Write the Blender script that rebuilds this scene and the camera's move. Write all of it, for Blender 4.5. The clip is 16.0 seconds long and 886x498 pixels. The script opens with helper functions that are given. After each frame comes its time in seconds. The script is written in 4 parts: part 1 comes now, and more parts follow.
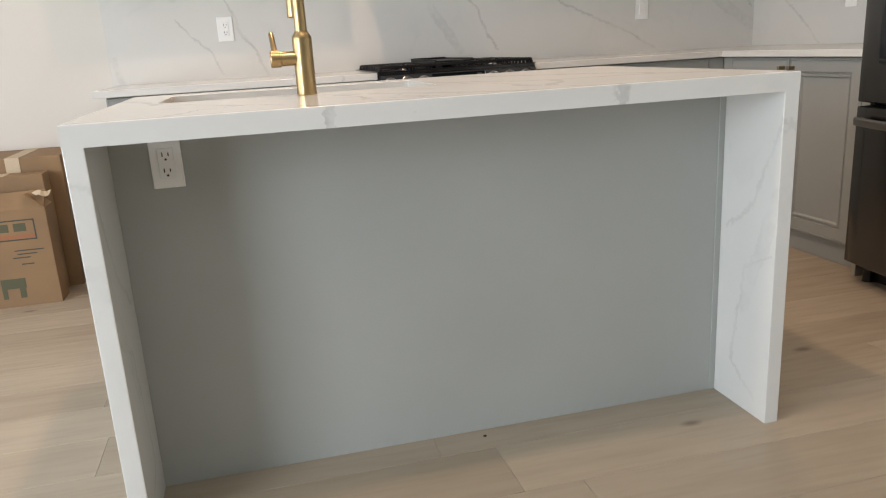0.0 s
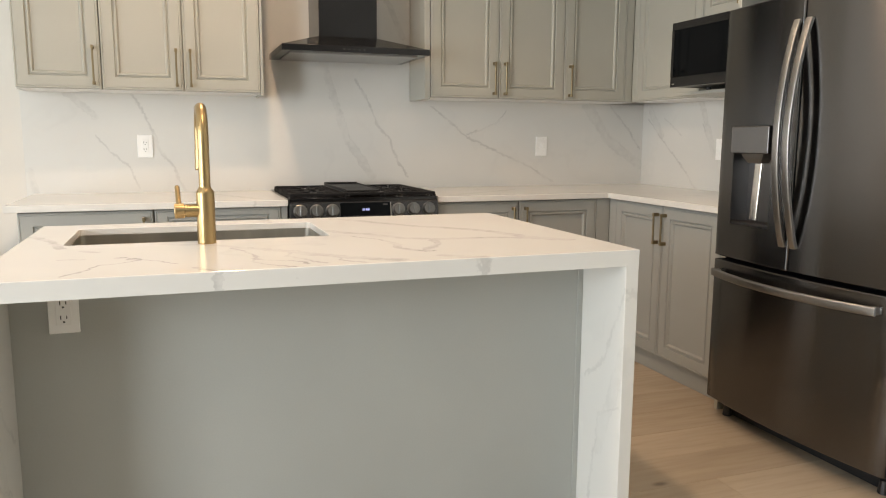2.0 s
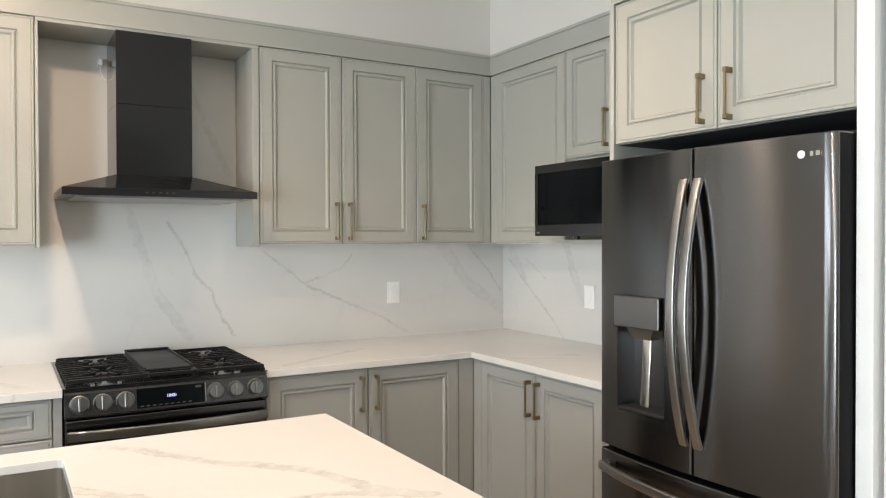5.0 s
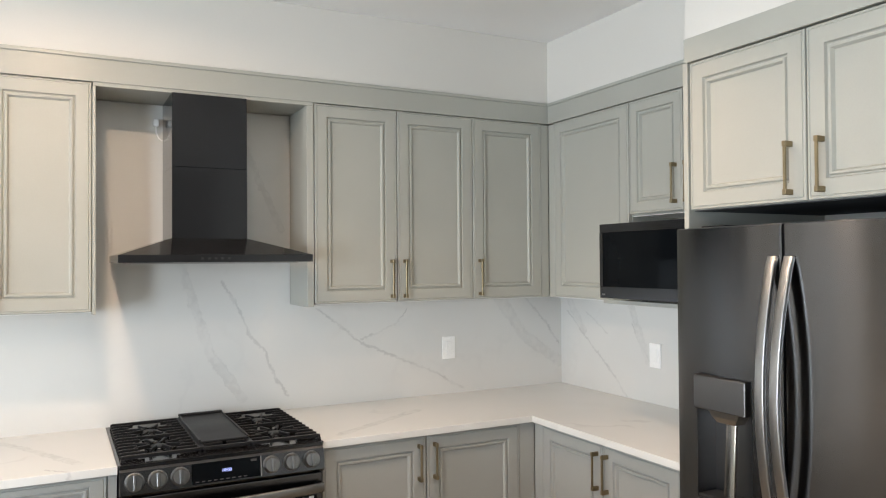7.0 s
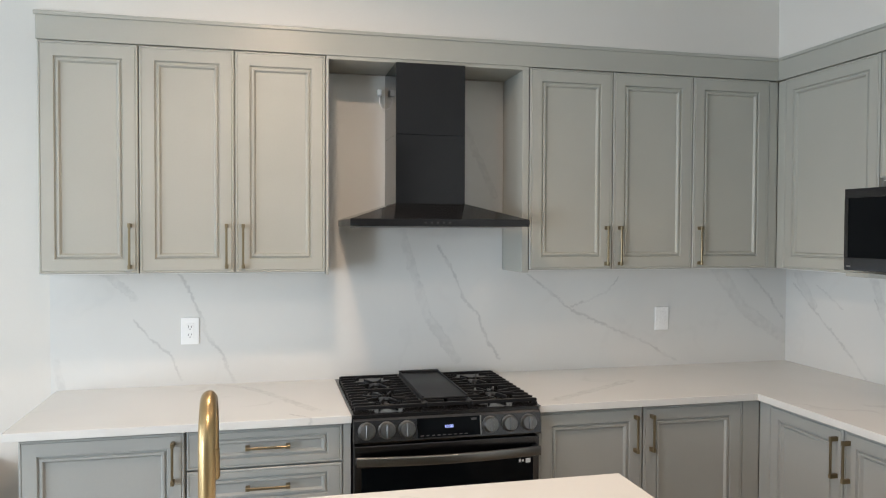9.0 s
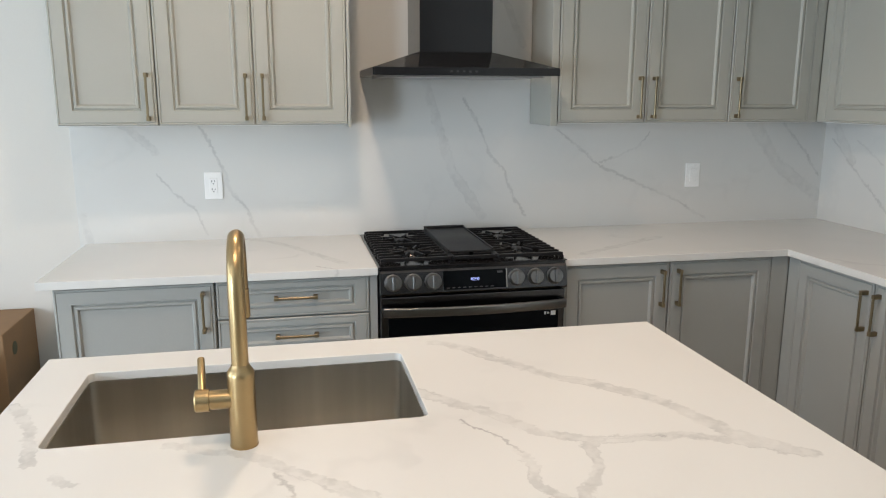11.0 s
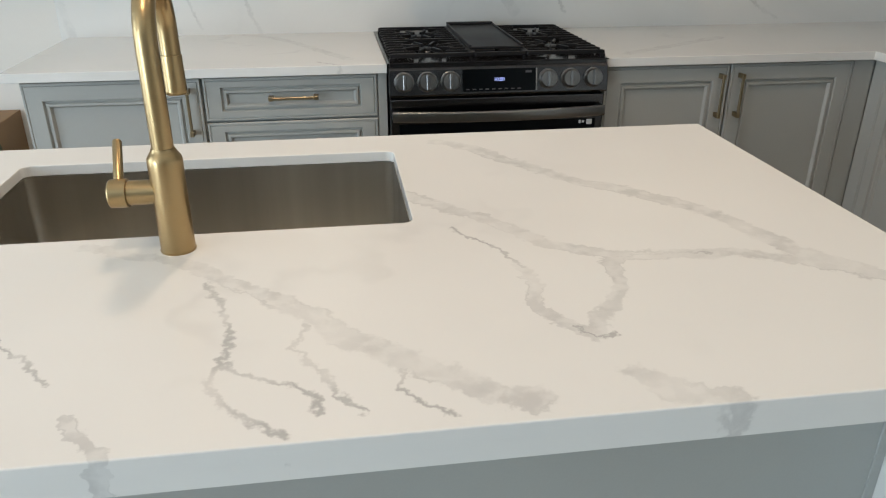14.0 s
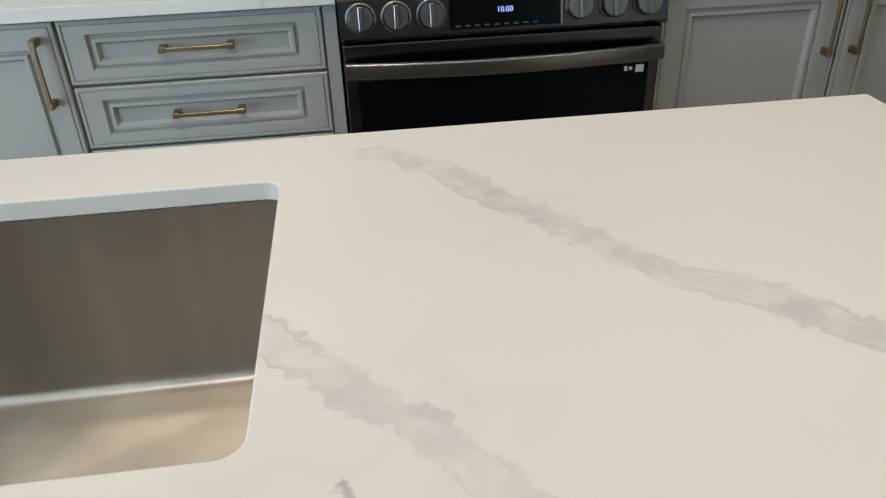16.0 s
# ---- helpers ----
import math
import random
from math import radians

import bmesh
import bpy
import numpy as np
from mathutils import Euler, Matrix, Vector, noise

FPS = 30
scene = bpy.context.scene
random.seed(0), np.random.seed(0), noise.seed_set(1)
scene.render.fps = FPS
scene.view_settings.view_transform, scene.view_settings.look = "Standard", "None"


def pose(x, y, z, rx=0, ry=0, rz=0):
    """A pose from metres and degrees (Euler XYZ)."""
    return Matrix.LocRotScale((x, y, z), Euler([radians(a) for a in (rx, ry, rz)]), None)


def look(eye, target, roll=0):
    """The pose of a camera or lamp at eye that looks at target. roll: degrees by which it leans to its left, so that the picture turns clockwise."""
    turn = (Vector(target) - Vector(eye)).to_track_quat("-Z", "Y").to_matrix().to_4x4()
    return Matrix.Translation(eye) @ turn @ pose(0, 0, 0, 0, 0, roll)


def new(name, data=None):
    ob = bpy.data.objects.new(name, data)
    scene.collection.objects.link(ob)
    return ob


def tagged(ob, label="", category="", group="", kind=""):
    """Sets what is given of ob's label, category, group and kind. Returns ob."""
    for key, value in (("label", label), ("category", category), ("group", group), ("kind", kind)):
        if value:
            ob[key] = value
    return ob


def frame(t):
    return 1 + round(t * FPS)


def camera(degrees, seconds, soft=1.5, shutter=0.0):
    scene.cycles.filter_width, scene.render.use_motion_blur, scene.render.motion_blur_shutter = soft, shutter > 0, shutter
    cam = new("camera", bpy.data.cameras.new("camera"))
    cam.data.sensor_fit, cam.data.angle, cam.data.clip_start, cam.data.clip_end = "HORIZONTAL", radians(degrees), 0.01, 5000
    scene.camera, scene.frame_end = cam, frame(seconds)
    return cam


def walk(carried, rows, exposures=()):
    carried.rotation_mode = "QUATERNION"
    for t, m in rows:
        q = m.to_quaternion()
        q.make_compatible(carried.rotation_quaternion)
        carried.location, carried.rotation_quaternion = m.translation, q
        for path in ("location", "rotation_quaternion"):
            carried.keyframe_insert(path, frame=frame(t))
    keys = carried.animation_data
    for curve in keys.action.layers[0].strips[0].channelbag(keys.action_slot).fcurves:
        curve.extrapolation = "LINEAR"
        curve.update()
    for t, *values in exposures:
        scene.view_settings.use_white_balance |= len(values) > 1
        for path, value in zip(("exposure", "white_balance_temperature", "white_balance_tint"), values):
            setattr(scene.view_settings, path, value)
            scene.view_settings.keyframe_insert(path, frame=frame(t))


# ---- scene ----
cam = camera(61.3, 16.0, soft=1.15)
PATH = [
    (0, (0.055, 0.057, 1.019), (0.509, 1.933, 0.495), -3.3),
    (0.5, (0.081, -0.069, 1.023), (0.604, 1.796, 0.528), -2.6),
    (1, (0.079, -0.139, 1.041), (0.639, 1.728, 0.593), -2.1),
    (1.5, (0.101, -0.156, 1.116), (0.697, 1.713, 0.727), -1.3),
    (2, (0.13, -0.134, 1.216), (0.793, 1.73, 0.922), 0.3),
    (2.5, (0.161, -0.064, 1.275), (0.88, 1.788, 1.042), 0.2),
    (3, (0.232, 0.092, 1.34), (1.018, 1.923, 1.167), 0.1),
    (3.5, (0.288, 0.249, 1.415), (1.181, 2.037, 1.322), 0.3),
    (4, (0.32, 0.328, 1.438), (1.279, 2.082, 1.377), 0.2),
    (4.2, (0.342, 0.351, 1.437), (1.319, 2.096, 1.38), 0.1),
    (6.3, (0.54, 0.572, 1.582), (1.571, 2.285, 1.612), -0.5),
    (6.5, (0.506, 0.578, 1.606), (1.516, 2.304, 1.634), -0.6),
    (7, (0.435, 0.596, 1.643), (1.355, 2.371, 1.674), -0.4),
    (7.5, (0.388, 0.621, 1.648), (1.169, 2.462, 1.683), 0.1),
    (8, (0.348, 0.626, 1.652), (0.971, 2.526, 1.68), 0.5),
    (8.2, (0.328, 0.634, 1.65), (0.899, 2.551, 1.672), 0.7),
    (10.3, (0.302, 0.704, 1.589), (0.709, 2.643, 1.316), 0.0),
    (10.5, (0.306, 0.711, 1.585), (0.715, 2.644, 1.273), -0.1),
    (11, (0.302, 0.725, 1.564), (0.704, 2.642, 1.162), 0.1),
    (11.5, (0.302, 0.736, 1.548), (0.688, 2.638, 1.062), 0.2),
    (12, (0.313, 0.753, 1.524), (0.674, 2.639, 0.965), 0.2),
    (12.5, (0.325, 0.775, 1.499), (0.658, 2.645, 0.871), 0.3),
    (13, (0.351, 0.795, 1.483), (0.655, 2.646, 0.788), 0.4),
    (13.5, (0.411, 0.845, 1.442), (0.691, 2.67, 0.674), 0.3),
    (14, (0.453, 1.002, 1.392), (0.717, 2.801, 0.559), 0.1),
    (14.5, (0.487, 1.194, 1.351), (0.742, 2.969, 0.464), -0.3),
    (15, (0.579, 1.398, 1.326), (0.818, 3.152, 0.395), -0.8),
    (15.5, (0.655, 1.583, 1.283), (0.867, 3.318, 0.311), -1.5),
    (16, (0.66, 1.802, 1.253), (0.853, 3.513, 0.237), -2.0),
]
EXPOSURES = [(0.0, 0.02, 7700, 20), (1.0, 0.16, 8100, 20), (2.5, 0.28, 8500, 19), (4.2, 0.4, 7780, 17), (6.3, 0.64, 7320, 17), (8.0, 0.27, 7160, 17), (10.5, 0.11, 6960, 15), (12.5, -0.12, 6880, 14), (13.0, -0.12, 6910, 13), (14.0, -0.14, 6860, 12), (14.5, -0.2, 6810, 11), (15.5, -0.12, 6710, 11), (16.0, -0.15, 6530, 10)]
walk(cam, [(t, look(eye, target, roll)) for t, eye, target, roll in PATH], EXPOSURES)

# ---- world, windows, lamps ----
world = bpy.data.worlds.new("world")
scene.world = world
world.use_nodes = True
wn = world.node_tree.nodes
sky = wn.new("ShaderNodeTexSky")
sky.sky_type = "NISHITA"
sky.sun_disc = False
sky.sun_elevation, sky.sun_rotation = radians(35), radians(230)
world.node_tree.links.new(sky.outputs[0], wn["Background"].inputs[0])
wn["Background"].inputs[1].default_value = 0.1

ROOM_W, ROOM_E, ROOM_S, ROOM_N, ROOM_H = -3.6, 3.13, -3.6, 4.257, 2.828
COUNTER = 0.915


def area_lamp(name, eye, target, w, h, power, color):
    data = bpy.data.lights.new(name, "AREA")
    data.shape, data.size, data.size_y, data.energy, data.color = "RECTANGLE", w, h, power, color
    ob = new(name, data)
    ob.matrix_world = look(eye, target)
    return ob


# daylight standing in the two tall openings
area_lamp("window_daylight", (ROOM_W + 0.02, -0.8, 1.25), (0, -0.8, 1.2), 1.6, 2.15, 200, (0.60, 0.805, 1.0))
area_lamp("window_daylight", (ROOM_W + 0.02, 2.2, 1.25), (0, 2.2, 1.2), 1.6, 2.15, 68, (0.62, 0.81, 1.0))
# recessed ceiling downlights, all out of view; second and fourth added only as fill
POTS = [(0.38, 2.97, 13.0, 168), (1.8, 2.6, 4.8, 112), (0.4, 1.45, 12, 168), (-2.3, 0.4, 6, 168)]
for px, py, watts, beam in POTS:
    data = bpy.data.lights.new("unseen_downlight_glow", "AREA")
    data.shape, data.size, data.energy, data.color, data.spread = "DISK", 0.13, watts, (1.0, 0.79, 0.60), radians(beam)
    ob = new("unseen_downlight_glow", data)
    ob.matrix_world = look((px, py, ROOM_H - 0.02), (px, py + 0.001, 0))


# ---- materials ----
def nodes_of(name):
    m = bpy.data.materials.new(name)
    m.use_nodes = True
    return m, m.node_tree.nodes, m.node_tree.links, m.node_tree.nodes["Principled BSDF"]


def mathnode(n, l, op, a, b=None):
    k = n.new("ShaderNodeMath")
    k.operation = op
    for i, v in enumerate((a, b)):
        if v is None:
            continue
        if isinstance(v, (int, float)):
            k.inputs[i].default_value = v
        else:
            l.new(v, k.inputs[i])
    return k.outputs[0]


def coords(n, l, scale):
    geo = n.new("ShaderNodeNewGeometry")
    mp = n.new("ShaderNodeMapping")
    mp.inputs["Scale"].default_value = scale
    l.new(geo.outputs["Position"], mp.inputs["Vector"])
    return mp.outputs[0]


def noise_of(n, l, scale, detail=4, vec=None, stretch=(1, 1, 1)):
    t = n.new("ShaderNodeTexNoise")
    t.inputs["Scale"].default_value, t.inputs["Detail"].default_value = scale, detail
    l.new(vec if vec is not None else coords(n, l, stretch), t.inputs["Vector"])
    return t.outputs["Fac"]


def mixed(n, l, fac, a, b):
    k = n.new("ShaderNodeMix")
    k.data_type = "RGBA"
    for sock, v in ((k.inputs[0], fac), (k.inputs[6], a), (k.inputs[7], b)):
        if isinstance(v, (int, float)):
            sock.default_value = v
        elif isinstance(v, tuple):
            sock.default_value = (*v, 1)
        else:
            l.new(v, sock)
    return k.outputs[2]


def ranged(n, l, v, a, b, c=0.0, d=1.0):
    k = n.new("ShaderNodeMapRange")
    k.interpolation_type = "SMOOTHSTEP"
    l.new(v, k.inputs[0])
    for i, x in enumerate((a, b, c, d)):
        k.inputs[i + 1].default_value = x
    return k.outputs[0]


def bump(n, l, bsdf, height, strength, distance=0.01):
    k = n.new("ShaderNodeBump")
    k.inputs["Strength"].default_value, k.inputs["Distance"].default_value = strength, distance
    l.new(height, k.inputs["Height"])
    l.new(k.outputs[0], bsdf.inputs["Normal"])


def plain(name, color, rough, metal=0.0, vary=0.06, scale=3.0, fine=120.0, relief=0.03, stretch=(1, 1, 1), coat=0.0):
    """A surface of one colour with broad and fine unevenness."""
    m, n, l, b = nodes_of(name)
    big, small = noise_of(n, l, scale, 3), noise_of(n, l, fine, 2, stretch=stretch)
    mix = mathnode(n, l, "ADD", mathnode(n, l, "MULTIPLY", big, 0.7), mathnode(n, l, "MULTIPLY", small, 0.3))
    dark, light = tuple(c * (1 - vary) for c in color), tuple(min(1.0, c * (1 + vary)) for c in color)
    l.new(mixed(n, l, ranged(n, l, mix, 0.3, 0.7), dark, light), b.inputs["Base Color"])
    l.new(ranged(n, l, mix, 0.25, 0.75, max(0.02, rough * 0.85), min(1, rough * 1.15)), b.inputs["Roughness"])
    b.inputs["Metallic"].default_value = metal
    b.inputs["Coat Weight"].default_value = coat
    if relief:
        bump(n, l, b, small, relief, 0.002)
    return m


def brushed(name, color, rough, aniso, stretch, relief=0.02, streak=0.02):
    """Brushed metal: fine scratches along one axis; the sink's broad bands stand for reflections."""
    m, n, l, b = nodes_of(name)
    scratch_bands, big = noise_of(n, l, 60.0, 4, stretch=stretch), noise_of(n, l, 2.5, 3)
    l.new(mixed(n, l, scratch_bands, tuple(c * (1 - streak) for c in color), tuple(c * (1 + streak) for c in color)), b.inputs["Base Color"])
    r = mathnode(n, l, "ADD", mathnode(n, l, "MULTIPLY", scratch_bands, rough * 0.03), mathnode(n, l, "MULTIPLY", big, rough * 0.4))
    l.new(mathnode(n, l, "ADD", r, rough * 0.7), b.inputs["Roughness"])
    b.inputs["Metallic"].default_value = 1.0
    b.inputs["Anisotropic"].default_value = aniso
    tan = n.new("ShaderNodeTangent")
    tan.direction_type, tan.axis = "RADIAL", "Z"
    l.new(tan.outputs[0], b.inputs["Tangent"])
    if relief:
        bump(n, l, b, scratch_bands, relief, 0.001)
    return m


def vein_group():
    """Distance from a point to a segment, as a soft line of given half width."""
    g = bpy.data.node_groups.new("vein_segment", "ShaderNodeTree")
    for nm, kind in (("P", "NodeSocketVector"), ("A", "NodeSocketVector"), ("BA", "NodeSocketVector"), ("Inverse", "NodeSocketFloat"), ("Width", "NodeSocketFloat")):
        g.interface.new_socket(nm, in_out="INPUT", socket_type=kind)
    g.interface.new_socket("Line", in_out="OUTPUT", socket_type="NodeSocketFloat")
    n, l = g.nodes, g.links
    i, o = n.new("NodeGroupInput"), n.new("NodeGroupOutput")

    def vec(op, a, b=None, out=0):
        k = n.new("ShaderNodeVectorMath")
        k.operation = op
        l.new(a, k.inputs[0])
        if b is not None:
            l.new(b, k.inputs["Scale" if op == "SCALE" else 1])
        return k.outputs[out]

    pa = vec("SUBTRACT", i.outputs["P"], i.outputs["A"])
    h = mathnode(n, l, "MULTIPLY", vec("DOT_PRODUCT", pa, i.outputs["BA"], 1), i.outputs["Inverse"])
    n[h.node.name].use_clamp = True
    d = vec("LENGTH", vec("SUBTRACT", pa, vec("SCALE", i.outputs["BA"], h)), None, 1)
    k = n.new("ShaderNodeMapRange")
    k.interpolation_type = "SMOOTHSTEP"
    l.new(d, k.inputs[0])
    l.new(mathnode(n, l, "MULTIPLY", i.outputs["Width"], 0.12), k.inputs[1])
    l.new(i.outputs["Width"], k.inputs[2])
    k.inputs[3].default_value, k.inputs[4].default_value = 1.0, 0.0
    l.new(k.outputs[0], o.inputs[0])
    return g


VEIN = vein_group()


def quartz(name, keep, thin=(), broad=(), loose=0.5, ink_most=0.64):
    """White quartz. keep: which world axes the slab spans; thin and broad: courses of its larger veins; loose: strength of the scattered ones."""
    m, n, l, b = nodes_of(name)
    pos = coords(n, l, (1, 1, 1))
    wob = n.new("ShaderNodeTexNoise")
    wob.inputs["Scale"].default_value, wob.inputs["Detail"].default_value = 14.0, 5
    l.new(pos, wob.inputs["Vector"])
    sub = n.new("ShaderNodeVectorMath")
    sub.operation = "SUBTRACT"
    l.new(wob.outputs["Color"], sub.inputs[0])
    sub.inputs[1].default_value = (0.90, 0.90, 0.90)
    sc = n.new("ShaderNodeVectorMath")
    sc.operation = "SCALE"
    l.new(sub.outputs[0], sc.inputs[0])
    sc.inputs["Scale"].default_value = 0.035
    add = n.new("ShaderNodeVectorMath")
    add.operation = "ADD"
    l.new(pos, add.inputs[0])
    l.new(sc.outputs[0], add.inputs[1])
    fine = n.new("ShaderNodeTexNoise")
    fine.inputs["Scale"].default_value, fine.inputs["Detail"].default_value = 70.0, 4
    l.new(pos, fine.inputs["Vector"])
    more = n.new("ShaderNodeVectorMath")
    more.operation = "MULTIPLY_ADD"
    l.new(fine.outputs["Color"], more.inputs[0])
    more.inputs[1].default_value = (0.028, 0.028, 0.028)
    l.new(add.outputs[0], more.inputs[2])
    flat = n.new("ShaderNodeVectorMath")
    flat.operation = "MULTIPLY"
    l.new(more.outputs[0], flat.inputs[0])
    flat.inputs[1].default_value = keep
    slots = [k for k in range(3) if keep[k]]

    def course(points, width, total):
        for p, q in zip(points, points[1:]):
            a, ba = [0, 0, 0], [0, 0, 0]
            for k, s in enumerate(slots):
                a[s], ba[s] = p[k], q[k] - p[k]
            gr = n.new("ShaderNodeGroup")
            gr.node_tree = VEIN
            l.new(flat.outputs[0], gr.inputs["P"])
            gr.inputs["A"].default_value, gr.inputs["BA"].default_value = a, ba
            gr.inputs["Inverse"].default_value = 1 / (ba[0] ** 2 + ba[1] ** 2 + ba[2] ** 2)
            gr.inputs["Width"].default_value = width
            total = gr.outputs[0] if total is None else mathnode(n, l, "MAXIMUM", total, gr.outputs[0])
        return total

    patch = noise_of(n, l, 9.0, 5, add.outputs[0])
    grains = noise_of(n, l, 45.0, 3)
    # scattered soft veins: where a warped noise crosses its mean, in patches
    ridge = noise_of(n, l, 1.7, 4, add.outputs[0], )
    cross = mathnode(n, l, "ABSOLUTE", mathnode(n, l, "SUBTRACT", ridge, 0.5))
    line = ranged(n, l, cross, 0.0, 0.022, 1.0, 0.0)
    where = ranged(n, l, noise_of(n, l, 2.3, 2), 0.5, 0.68)
    amount = mathnode(n, l, "MULTIPLY", mathnode(n, l, "MULTIPLY", line, where), loose)
    t = None
    for w, pts in thin:
        t = course(pts, w, t)
    if t is not None:
        amount = mathnode(n, l, "MAXIMUM", amount, mathnode(n, l, "MULTIPLY", t, ranged(n, l, patch, 0.36, 0.60, ink_most * 0.34, ink_most)))
    w_ = None
    for w, pts in broad:
        w_ = course(pts, w, w_)
    if w_ is not None:
        body = mathnode(n, l, "MULTIPLY", ranged(n, l, w_, 0.0, 0.46), ranged(n, l, patch, 0.34, 0.64, ink_most * 0.20, ink_most * 0.60))
        body = mathnode(n, l, "MULTIPLY", body, ranged(n, l, noise_of(n, l, 30.0, 4, add.outputs[0]), 0.36, 0.6, 0.35, 1.0))
        rim_ = mathnode(n, l, "MULTIPLY", ranged(n, l, w_, 0.0, 0.32), ranged(n, l, w_, 0.25, 0.8, 1.0, 0.0))
        rim_ = mathnode(n, l, "MULTIPLY", rim_, ranged(n, l, noise_of(n, l, 7.0, 3), 0.44, 0.64, 0.0, ink_most * 0.56))
        veil = mathnode(n, l, "MAXIMUM", body, rim_)
        amount = mathnode(n, l, "MAXIMUM", amount, veil)
    cloud = mixed(n, l, ranged(n, l, noise_of(n, l, 1.1, 3), 0.35, 0.7), (0.705, 0.702, 0.672), (0.66, 0.658, 0.632))
    ink = mixed(n, l, grains, (0.25, 0.25, 0.25), (0.40, 0.395, 0.385))
    l.new(mixed(n, l, amount, cloud, ink), b.inputs["Base Color"])
    b.inputs["Roughness"].default_value = 0.16
    b.inputs["Specular IOR Level"].default_value = 0.45
    bump(n, l, b, grains, 0.01, 0.001)
    return m


# vein courses on the island top, in plan
ISLAND_THIN = [
    (0.0075, [(0.265, 1.965), (0.280, 1.928), (0.304, 1.844), (0.310, 1.754), (0.294, 1.713), (0.312, 1.668), (0.36, 1.632), (0.385, 1.612)]),
    (0.0070, [(0.310, 1.754), (0.354, 1.715), (0.388, 1.706), (0.410, 1.682), (0.418, 1.645)]),
    (0.0062, [(0.399, 1.832), (0.388, 1.776), (0.425, 1.722), (0.433, 1.682), (0.462, 1.645)]),
    (0.0060, [(0.513, 1.715), (0.515, 1.673), (0.530, 1.648), (0.560, 1.622)]),
    (0.0055, [(0.628, 2.116), (0.655, 2.058), (0.697, 2.008), (0.711, 1.955)]),
    (0.0060, [(-0.12, 1.640), (-0.074, 1.700), (-0.053, 1.765), (-0.002, 1.795), (0.039, 1.833), (0.0, 1.878), (-0.025, 1.872)]),
    (0.0055, [(0.015, 1.862), (0.005, 1.842), (0.039, 1.833), (0.074, 1.800), (0.123, 1.742)]),
    (0.0050, [(-0.150, 1.882), (-0.090, 1.874)]),
    (0.0050, [(0.856, 1.975), (0.93, 1.976), (1.00, 1.966)]),
    (0.0050, [(0.735, 1.775), (0.752, 1.746), (0.775, 1.752)]),
]
ISLAND_BROAD = [
    (0.019, [(0.06, 2.112), (0.160, 2.066), (0.236, 2.020), (0.302, 1.961), (0.365, 1.898)]),
    (0.026, [(0.365, 1.898), (0.414, 1.852), (0.449, 1.793), (0.510, 1.737), (0.561, 1.698), (0.606, 1.655), (0.650, 1.636)]),
    (0.022, [(0.570, 2.278), (0.630, 2.206), (0.690, 2.150), (0.735, 2.075), (0.768, 2.028), (0.825, 1.996), (0.890, 1.972), (0.970, 1.966), (1.040, 1.960), (1.123, 1.924), (1.24, 1.84)]),
    (0.027, [(0.670, 2.605), (0.745, 2.545), (0.800, 2.450), (0.862, 2.362), (0.910, 2.292), (0.965, 2.262), (1.026, 2.190), (1.075, 2.118), (1.110, 2.035), (1.140, 1.955), (1.20, 1.87)]),
    (0.016, [(0.848, 1.968), (0.838, 1.898), (0.814, 1.845), (0.778, 1.802), (0.752, 1.752)]),
    (0.014, [(0.708, 1.958), (0.712, 1.900), (0.702, 1.848), (0.722, 1.795), (0.750, 1.748)]),
    (0.024, [(0.772, 1.675), (0.800, 1.635), (0.862, 1.612)]),
    (0.018, [(-0.287, 2.369), (-0.211, 2.236), (-0.172, 2.087)]),
    (0.011, [(0.160, 1.671), (0.198, 1.622), (0.237, 1.565)]),
    (0.014, [(-0.112, 2.025), (-0.078, 1.993)]),
]
SPLASH_THIN = [
    (0.010, [(1.135, 1.547), (1.225, 1.40), (1.262, 1.295), (1.340, 1.213), (1.390, 1.075), (1.455, 0.983)]),
    (0.010, [(1.601, 1.41), (1.72, 1.319), (1.843, 1.222), (2.033, 1.137), (2.233, 1.051), (2.441, 0.942)]),
    (0.008, [(1.843, 1.24), (2.034, 1.305), (2.101, 1.383)]),
    (0.010, [(2.857, 1.43), (2.995, 1.277), (3.087, 1.155)]),
    (0.011, [(-0.075, 1.43), (0.003, 1.288), (0.056, 1.134), (0.126, 1.028), (0.172, 0.92)]),
    (0.009, [(-0.259, 1.22), (-0.189, 1.127), (-0.108, 1.061), (-0.053, 0.94)]),
]
SPLASH_BROAD = [
    (0.030, [(0.93, 1.75), (0.962, 1.60), (1.028, 1.38), (1.090, 1.20), (1.150, 1.117), (1.235, 0.985)]),
    (0.045, [(2.68, 1.43), (2.836, 1.219), (3.094, 1.038)]),
    (0.022, [(-0.582, 1.04), (-0.559, 0.925)]),
    (0.022, [(-0.40, 1.44), (-0.259, 1.317)]),
    # grey diagonal band on the niche wall, right of the chimney
    (0.022, [(1.20, 2.3), (1.42, 1.8)]),
]
EAST_THIN = [(0.010, [(4.168, 1.343), (3.987, 1.193), (3.841, 1.082), (3.661, 0.925)]), (0.010, [(3.62, 1.30), (3.489, 1.123), (3.40, 1.22)]), (0.008, [(3.99, 1.345), (3.815, 1.239)])]
EAST_BROAD = [(0.035, [(4.18, 1.44), (4.02, 1.24)]), (0.030, [(3.64, 1.43), (3.50, 1.13)])]

ISLAND_CUTS = (0.33, 0.70)


def stretch_of(courses, lo, hi):
    """The legs of the vein courses that touch a strip of the slab in x."""
    return [(w, [p, q]) for w, pts in courses for p, q in zip(pts, pts[1:]) if max(p[0], q[0]) > lo - 0.06 and min(p[0], q[0]) < hi + 0.06]


